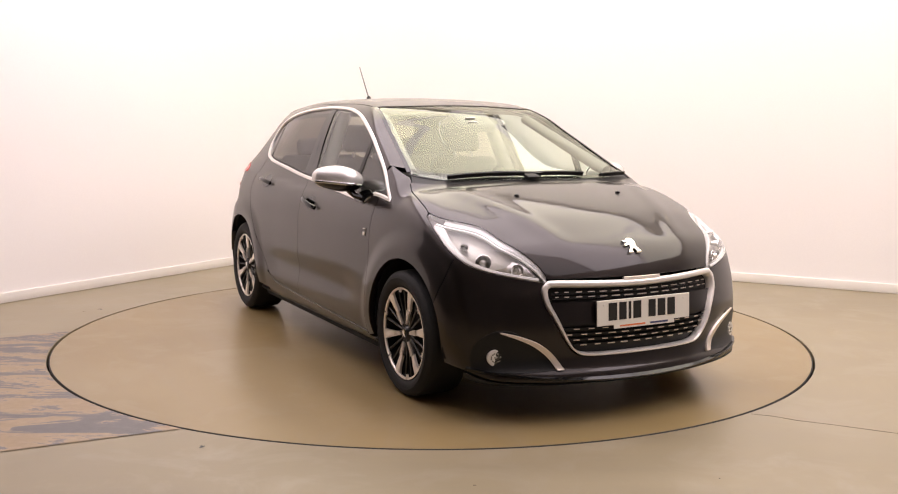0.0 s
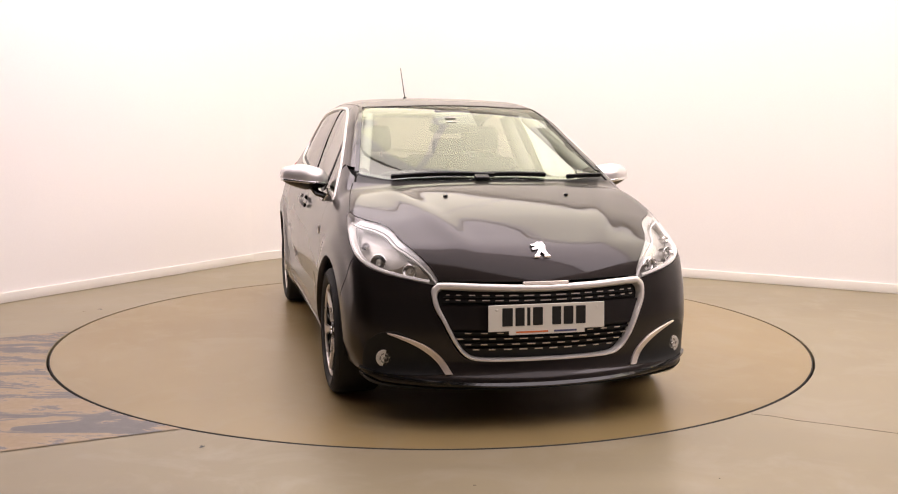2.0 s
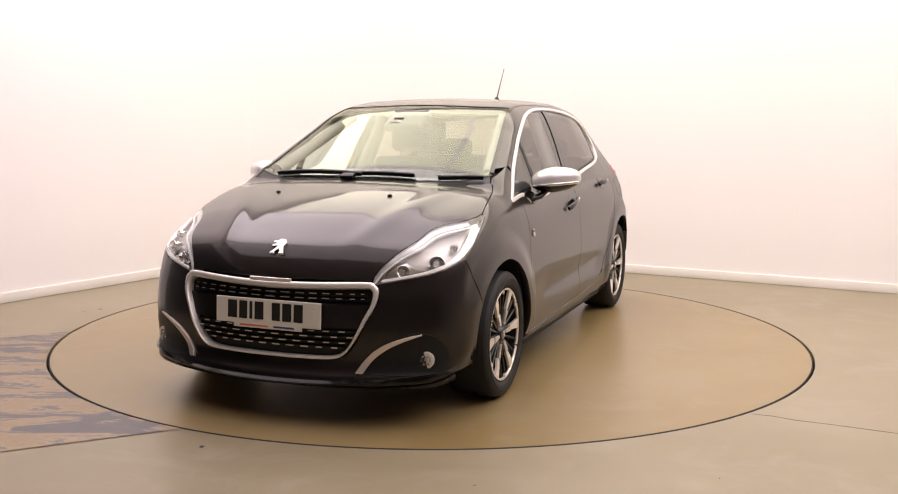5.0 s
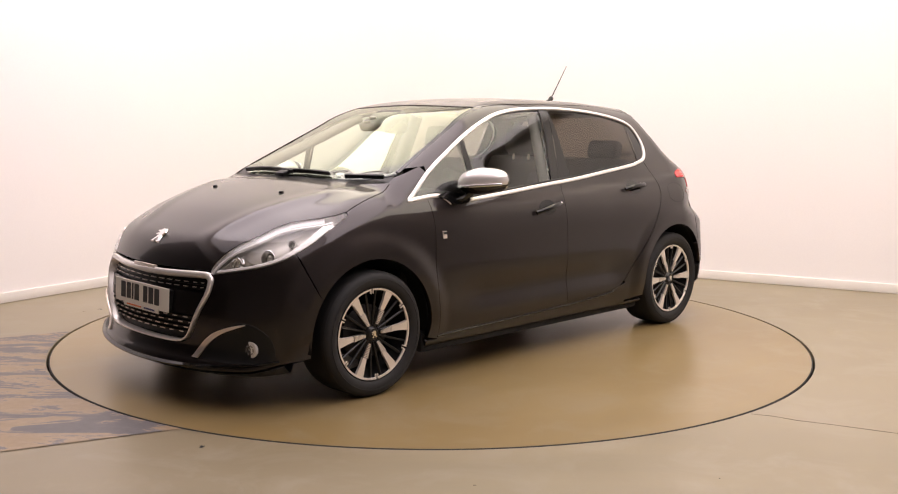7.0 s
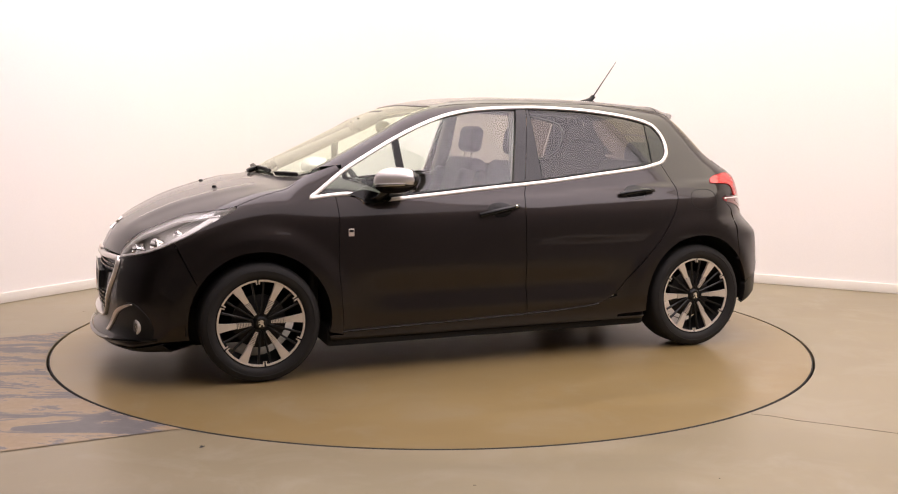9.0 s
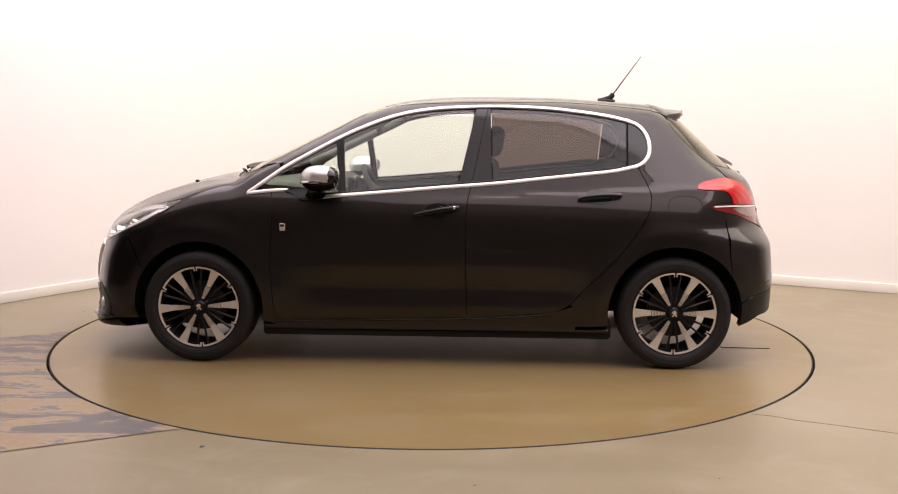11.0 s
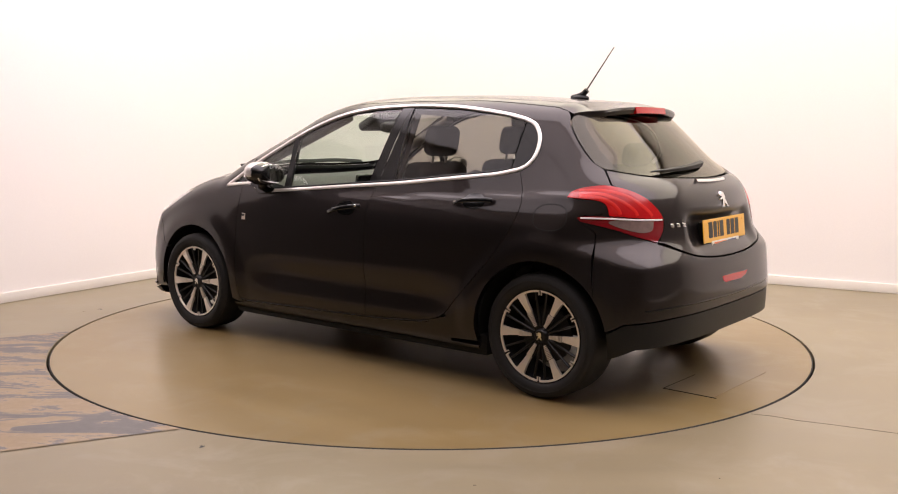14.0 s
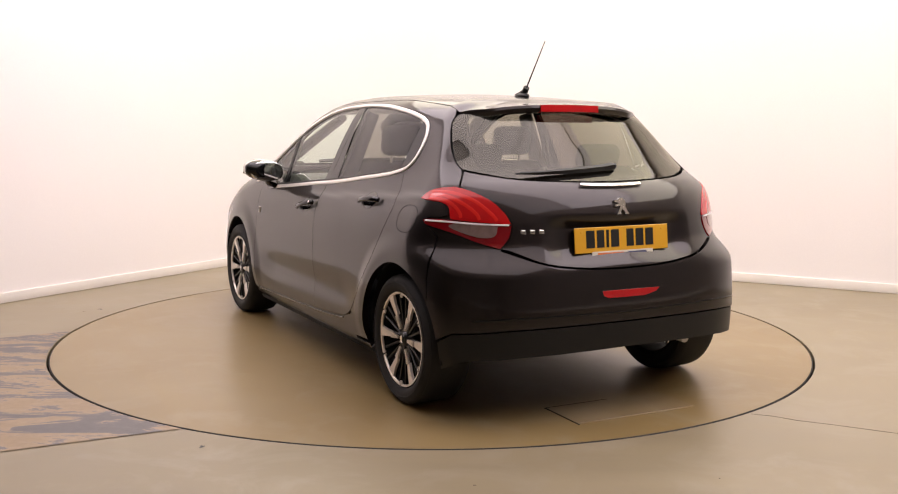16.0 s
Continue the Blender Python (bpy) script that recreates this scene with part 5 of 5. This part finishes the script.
def tail_lamp(s):
    t = new("tail_lamp")
    t.parent = CAR
    t["label"] = "red wraparound tail lamp with a bright line"
    def add(name, poly, mat, label="", **k):
        o = panel(name, "rear", poly, mat, t, label, **k)[0]
        if s == -1:
            o.data.transform(Matrix.Diagonal((1, -1, 1, 1)))
            o.data.flip_normals()
    outer = curve([(61.0, 0.955), (59.6, 0.980), (56.0, 1.001), (48.8, 1.010), (40.6, 0.970), (35.9, 0.910), (34.0, 0.862)], 5)
    lower = curve([(34.0, 0.860), (42, 0.868), (49.6, 0.878)], 4)
    notch = curve([(49.8, 0.880), (50.0, 0.905), (50.8, 0.932), (53.0, 0.946), (57, 0.951), (61.0, 0.953)], 4)
    back = np.vstack([curve([(62.0, 0.955), (60.5, 0.985), (56.5, 1.006), (48.6, 1.014), (40.2, 0.974), (35.4, 0.912), (33.5, 0.856), (34.2, 0.80), (36.6, 0.753)], 4), curve([(37.2, 0.754), (43.2, 0.783), (49, 0.815), (58, 0.845), (61.5, 0.87), (62.0, 0.955)], 4)[:-1]])
    add("lamp_backing", back, PAINT, "black body behind the lamp", lift=-0.004, depth=0.0, gap=0, step=0.015)
    add("upper_lens", np.vstack([outer, lower[1:], notch[1:]]), RED_LENS, "glossy red upper lens", lift=0.005, depth=0.02, gap=0.001, step=0.012)
    red = np.vstack([curve([(34.0, 0.850), (34.6, 0.802), (36.6, 0.758)], 4), curve([(37.2, 0.759), (43.2, 0.788), (49, 0.820), (57.2, 0.850)], 4), curve([(58.0, 0.862), (57.6, 0.872), (52, 0.876), (42, 0.866), (34.0, 0.856)], 4)])
    add("lower_lens", red, RED_DEEP, "deep red lower lens", lift=0.004, depth=0.02, gap=0.001, step=0.012)
    win = curve([(37.4, 0.852), (38.2, 0.810), (42.5, 0.806), (49.5, 0.842), (48.5, 0.858), (43, 0.858), (37.4, 0.852)], 4)[:-1]
    add("reverse_lamp", win, SMOKE, "smoked clear reversing lamp", lift=0.0065, depth=0.004, gap=0, step=0.012)
    for name, line, w, mat, label in (("bright_line", curve([(57.2, 0.866), (50, 0.866), (42, 0.860), (34.6, 0.857)], 5), 0.0075, LAMP_WHITE, "thin bright light line"),):
        p, n = on_skin("rear", line, 0.005)
        f = np.array((1, s, 1))
        part(name, sweep(bmesh.new(), p * f, flat_section(w, 0.004), n * f), mat, t, label)
    for k, l in enumerate(([(57.5, 0.986), (50.5, 0.988), (44, 0.960), (39.2, 0.905), (37.6, 0.875)], [(57.5, 0.972), (51.5, 0.972), (46.5, 0.944), (43, 0.905), (42, 0.878)], [(57.5, 0.960), (52.5, 0.958), (49.0, 0.935), (47.2, 0.905), (46.8, 0.884)])):
        p, n = on_skin("rear", curve(l, 5), 0.0045)
        f = np.array((1, s, 1))
        part("light_claw", sweep(bmesh.new(), p * f, flat_section(0.016, 0.0010), n * f), RED_BRIGHT, t, "brighter red light band")


RED_BRIGHT = surface("bright_red_light_band", (0.66, 0.014, 0.010), 0.25, coat=0.5, stain=0.2, stain_size=12)


def rear_fittings():
    # spoiler over the rear window
    sp = new("spoiler")
    sp.parent = CAR
    sp["label"] = "roof spoiler over the rear window"
    ys = np.linspace(-0.515, 0.515, 41)
    rows = []
    for y in ys:
        e = -1.455 + 0.33 * y * y + 0.6 * max(abs(y) - 0.40, 0)
        x0 = -1.222 - 0.10 * max(0.25 - y * y, 0) * 1.1
        xs = np.linspace(x0, e, 7)
        top = chart("top", np.stack([xs, np.full(7, y)], 1))
        zt = top[:, 2].copy()
        slope = (zt[1] - zt[0]) / (xs[1] - xs[0])
        for i in range(1, 7):
            zt[i] = max(zt[i], zt[0] + slope * (xs[i] - xs[0]) - 0.012)
        ring = [(x, y, z + 0.002) for x, z in zip(xs, zt)]
        ring += [(e - 0.004, y, zt[-1] - 0.010), (e + 0.006, y, zt[-1] - 0.030), (e + 0.07, y, zt[-1] - 0.036), (x0 - 0.02, y, zt[0] - 0.03)]
        rows.append(ring)
    bm = bmesh.new()
    vs = [[bm.verts.new(p) for p in r] for r in rows]
    m = len(vs[0])
    for a, b in zip(vs, vs[1:]):
        for j in range(m):
            bm.faces.new((a[j], a[(j + 1) % m], b[(j + 1) % m], b[j]))
    bm.faces.new(vs[0])
    bm.faces.new(vs[-1][::-1])
    part("blade", bm, PAINT, sp, angle=40)
    bm = bmesh.new()
    pts = [(-1.457 + 0.33 * y * y, y, rows[int(np.argmin(abs(ys - y)))][6][2] - 0.016) for y in np.linspace(-0.165, 0.165, 13)]
    sweep(bm, pts, [(-0.016, -0.03), (-0.016, 0.008), (0.016, 0.008), (0.016, -0.03)], [(-1, 0, 0.15)] * 13)
    part("high_brake_lamp", bm, RED_LENS, sp, "red high-level brake lamp")
    # wiper, handle, fog lamp, badges
    p, n = on_skin("rear", curve([(33.5, 1.060), (24, 1.064), (12, 1.072), (0, 1.082), (-6.5, 1.090)], 4), 0.013)
    sec = [(-0.016, -0.006), (-0.012, 0.012), (0.006, 0.014), (0.014, -0.006)]
    bm = bmesh.new()
    k = len(p)
    rings = []
    for i in range(k):
        a, b = Vector(p[max(i - 1, 0)]), Vector(p[min(i + 1, k - 1)])
        t = (b - a).normalized()
        side = t.cross(Vector(n[i])).normalized()
        w = 0.22 + 1.0 * (i / (k - 1)) ** 0.7 * (1.0 if i < k - 1 else 0.55)
        rings.append([bm.verts.new(Vector(p[i]) + side * u * w + Vector(n[i]) * v * w) for u, v in sec])
    for a, b in zip(rings, rings[1:]):
        for j in range(4):
            bm.faces.new((a[j], a[(j + 1) % 4], b[(j + 1) % 4], b[j]))
    bm.faces.new(rings[0])
    bm.faces.new(rings[-1][::-1])
    part("rear_wiper", bm, SATIN_BLACK, CAR, "satin black rear wiper")
    p, n = on_skin("rear", curve([(12.7, 1.017), (5, 1.013), (-5, 1.013), (-11.0, 1.016)], 5), 0.003)
    part("tailgate_handle", sweep(bmesh.new(), p, flat_section(0.017, 0.010), n), CHROME, CAR, "bright tailgate handle strip")
    fog = np.array([(9.0, 0.566), (0, 0.565), (-10.4, 0.563), (-9.0, 0.545), (-5.0, 0.532), (7.0, 0.534), (8.6, 0.545)])
    panel("rear_fog_lamp", "rear", fog, RED_LENS, CAR, "red rear fog lamp", lift=0.002, depth=0.02, gap=0, step=0.012)
    for i, a in enumerate((31.0, 28.6, 26.2)):
        m = seat_on("rear", (a, 0.829), 0.001)
        bm = box(bmesh.new(), (0.024, 0.019, 0.004), (0, 0, 0.002), (0, 0, -8), 0.004, 2)
        bm.transform(m)
        b = part("badge", bm, CHROME, CAR, "small chrome badge block")
    m = seat_on("rear", (0.0, 0.926), 0.001)
    bm = badge_shape(bmesh.new(), 0.082, 0.008)
    bm.transform(m)
    part("rear_emblem", bm, CHROME, CAR, "chrome emblem", smooth=False)
    m = seat_on("front", (0.0, 0.745), 0.002)
    bm = badge_shape(bmesh.new(), 0.086, 0.007)
    bm.transform(m)
    part("front_emblem", bm, CHROME, CAR, "chrome emblem", smooth=False)
    number_plate("rear_number_plate", (-1.872, 0.0, 0.784), Matrix(((0, 0.10, -0.995), (-1, 0, 0), (0, 0.995, 0.10))).to_4x4(), PLATE_YELLOW, "yellow rear number plate with dark bars", 0.34)
    number_plate("front_number_plate", (1.962, 0.0, 0.474), Matrix(((0, -0.05, 0.9987), (1, 0, 0), (0, 0.9987, 0.05))).to_4x4(), PLATE_WHITE, "white front number plate with dark bars", 0.34)
    # aerial
    bm = bmesh.new()
    sweep(bm, [(-0.985, 0, 1.432), (-1.02, 0, 1.440), (-1.055, 0, 1.452), (-1.075, 0, 1.474)], [(0.016 * math.cos(k), 0.016 * math.sin(k)) for k in np.linspace(0, 6.283, 9)[:-1]], [(0, 0, 1)] * 4)
    ball(bm, (-1.035, 0, 1.432), (0.055, 0.026, 0.018), 16)
    base = part("aerial", bm, SATIN_BLACK, CAR, "black aerial foot")
    part("mast", rod(bmesh.new(), (-1.060, 0, 1.455), (-1.232, 0, 1.694), 0.0042, 0.0022), SATIN_BLACK, base, "thin black mast")
    # fuel flap, on the car's left only
    t = np.linspace(0, 2 * math.pi, 41)[:-1]
    flap = np.stack([-1.365 + 0.088 * np.sign(np.cos(t)) * np.abs(np.cos(t)) ** 0.8, 0.862 + 0.060 * np.sign(np.sin(t)) * np.abs(np.sin(t)) ** 0.8], 1)
    ribbon("fuel_flap_joint", "side", flap, flat_section(0.004, 0.0008), DARK, CAR, "thin joint round the fuel flap", closed=True)


def front_fittings():
    for s in (1, -1):
        p, n = on_skin("top", [(1.366, 0.302 * s)], 0.0)
        bm = bmesh.new()
        ball(bm, Vector(p[0]) + Vector(n[0]) * 0.003, (0.013, 0.011, 0.008), 14)
        part("washer_nozzle", bm, SATIN_BLACK, CAR, "black washer nozzle")
    for a, b, r in (((1.085, 0.02), (1.030, -0.50), 1), ((1.055, 0.42), (0.985, 0.635), 0.8), ((1.078, -0.02), (1.062, 0.30), 0.9)):
        line = np.array([np.array(a) + (np.array(b) - a) * k for k in np.linspace(0, 1, 10)])
        p, n = on_skin("top", line, 0.014)
        part("wiper", sweep(bmesh.new(), p, [(-0.009 * r, -0.010), (-0.005 * r, 0.010), (0.005 * r, 0.010), (0.009 * r, -0.010)], n), SATIN_BLACK, CAR, "black wiper")
    p, n = on_skin("top", [(1.105, -0.05)], 0.012)
    bm = bmesh.new()
    box(bm, (0.05, 0.075, 0.024), tuple(p[0]), (0, 20, 0), 0.008)
    part("wiper_pivot", bm, SATIN_BLACK, CAR, "black wiper pivot")


chrome_lines()
handles()
for side in (1, -1):
    door_mirror(side)
    headlamp(side)
    fog_area(side)
    tail_lamp(side)
grille()
rear_fittings()
front_fittings()



# ---- the cabin ----
def cushion(bm, size, at, rot=(0, 0, 0), soft=0.05):
    return box(bm, size, at, rot, soft, 4)


def front_seat(y):
    s = new("front_seat")
    s.parent = CAR
    s["label"] = "charcoal cloth front seat with headrest"
    part("seat_cushion", cushion(bmesh.new(), (0.52, 0.50, 0.17), (0.06, y, 0.50), (0, -8, 0)), CLOTH, s)
    part("backrest", cushion(bmesh.new(), (0.13, 0.46, 0.58), (-0.27, y, 0.795), (0, -16, 0)), CLOTH, s)
    for k in (-1, 1):
        part("bolster", cushion(bmesh.new(), (0.16, 0.09, 0.46), (-0.225, y + 0.215 * k, 0.78), (0, -16, 0), 0.035), CLOTH, s)
        part("headrest_post", rod(bmesh.new(), (-0.345, y + 0.06 * k, 1.04), (-0.362, y + 0.06 * k, 1.15), 0.007), SATIN_CHROME, s, "steel headrest post")
    part("headrest", cushion(bmesh.new(), (0.09, 0.25, 0.17), (-0.372, y, 1.195), (0, -10, 0), 0.044), CLOTH, s)


def rear_bench():
    s = new("rear_bench")
    s.parent = CAR
    s["label"] = "charcoal cloth rear bench with three headrests"
    part("seat_cushion", cushion(bmesh.new(), (0.50, 1.24, 0.17), (-0.78, 0, 0.50), (0, -6, 0)), CLOTH, s)
    for y, w in ((0.32, 0.60), (-0.32, 0.60)):
        part("backrest", cushion(bmesh.new(), (0.14, w, 0.56), (-1.09, y, 0.80), (0, -20, 0)), CLOTH, s)
    for y in (0.36, -0.36):
        part("headrest", cushion(bmesh.new(), (0.09, 0.25, 0.13), (-1.205, y, 1.125), (0, -14, 0), 0.04), CLOTH, s)
    part("parcel_shelf", box(bmesh.new(), (0.46, 1.10, 0.02), (-1.42, 0, 0.985), (0, 4, 0), 0.006), TRIM, CAR, "dark parcel shelf")


def dashboard():
    d = new("dashboard")
    d.parent = CAR
    d["label"] = "dark moulded dashboard"
    bm = bmesh.new()
    rows = []
    for y in np.linspace(-0.70, 0.70, 21):
        h = 0.03 * math.exp(-((y + 0.36) / 0.20) ** 2) - 0.10 * (y / 0.7) ** 4 * 0.3
        e = 0.16 * (abs(y) / 0.7) ** 2
        rows.append([bm.verts.new(p) for p in ((1.02 - e, y, 0.955), (0.80 - 0.3 * e, y, 0.965 + 0.5 * h), (0.56, y, 0.955 + h), (0.50, y, 0.915 + h), (0.52, y, 0.80), (0.62, y, 0.62), (1.0 - e, y, 0.60))])
    for a, b in zip(rows, rows[1:]):
        for j in range(7):
            bm.faces.new((a[j], a[(j + 1) % 7], b[(j + 1) % 7], b[j]))
    bm.faces.new(rows[0])
    bm.faces.new(rows[-1][::-1])
    part("top", bm, DASH, d, "grained dark dashboard top")
    part("screen", box(bmesh.new(), (0.03, 0.22, 0.14), (0.50, 0.02, 0.90), (0, -8, 0), 0.01), GLOSS_BLACK, d, "centre touchscreen")
    part("centre_console", box(bmesh.new(), (0.70, 0.20, 0.24), (0.22, 0, 0.50), (0, 0, 0), 0.04), TRIM, d)
    w = new("steering_wheel")
    w.parent = CAR
    w["label"] = "small dark steering wheel"
    m = pose(0.40, -0.36, 0.865, 0, -64, 0)
    bm = bmesh.new()
    ring = [(0.165 + 0.017 * math.cos(k), 0.017 * math.sin(k)) for k in np.linspace(0, 2 * math.pi, 11)[:-1]]
    spin(bm, ring, 36, "z", close=True)
    bm.transform(m)
    part("rim", bm, TRIM, w)
    bm = bmesh.new()
    ball(bm, (0, 0, -0.01), (0.065, 0.075, 0.03), 18)
    bm.transform(m)
    part("hub", bm, TRIM, w)
    for a in (0, 180, 270):
        bm = box(bmesh.new(), (0.13, 0.035, 0.012), (0.10, 0, 0), (0, 0, 0), 0.004, 1)
        bm.transform(m @ pose(0, 0, 0, 0, 0, a - 90))
        part("spoke", bm, TRIM, w)


DASH = surface("grained_dashboard", (0.055, 0.052, 0.050), 0.55, grain=0.3, grain_size=500, bump=0.3)


def cabin():
    for y in (0.36, -0.36):
        front_seat(y)
    rear_bench()
    dashboard()
    # mirror and sensor pod behind the windscreen
    part("sensor_pod", box(bmesh.new(), (0.19, 0.23, 0.055), (0.43, -0.02, 1.305), (0, 27, 0), 0.02, 3), TRIM, CAR, "dark sensor pod behind the windscreen")
    bm = bmesh.new()
    ball(bm, (0.33, -0.03, 1.268), (0.022, 0.115, 0.036), 24, 0.7)
    part("rear_view_mirror", bm, TRIM, CAR, "black rear-view mirror")
    for y, z in ((-0.055, 0.012), (-0.060, -0.012)):
        part("sticker", box(bmesh.new(), (0.004, 0.06, 0.016), (0.492 - z * 1.6, y, 1.308 + z), (0, 40, 0)), PLATE_WHITE, CAR, "small white sticker on the windscreen", smooth=False)
    # pillar linings
    for s in (1, -1):
        for name, a, b, w in (("windscreen_pillar_lining", (0.86, 0.615, 1.03), (0.22, 0.475, 1.325), 0.035), ("door_pillar_lining", (-0.25, 0.665, 0.95), (-0.29, 0.505, 1.345), 0.05)):
            bm = rod(bmesh.new(), (a[0], a[1] * s, a[2]), (b[0], b[1] * s, b[2]), w, w * 0.8, 12)
            part(name, bm, TRIM_LIGHT, CAR, "moulded pillar lining")
    lining = np.array([(-1.19, 1.04), (-1.215, 1.18), (-1.20, 1.30), (-1.36, 1.31), (-1.50, 1.16), (-1.56, 1.04)])
    panel("rear_pillar_lining", "side", lining, TRIM, CAR, "dark moulded pillar lining", lift=-0.03, depth=0, step=0.04, mirrored=True, inner=True)


cabin()



def motions():
    """The turntable and the car on it turn together."""
    rows = [(t, pose(0, 0, 0, 0, 0, a)) for t, a in TURN]
    walk(TABLE, rows)
    walk(CAR, [(t, m @ pose(0, OFFSET, 0)) for t, m in rows])


motions()
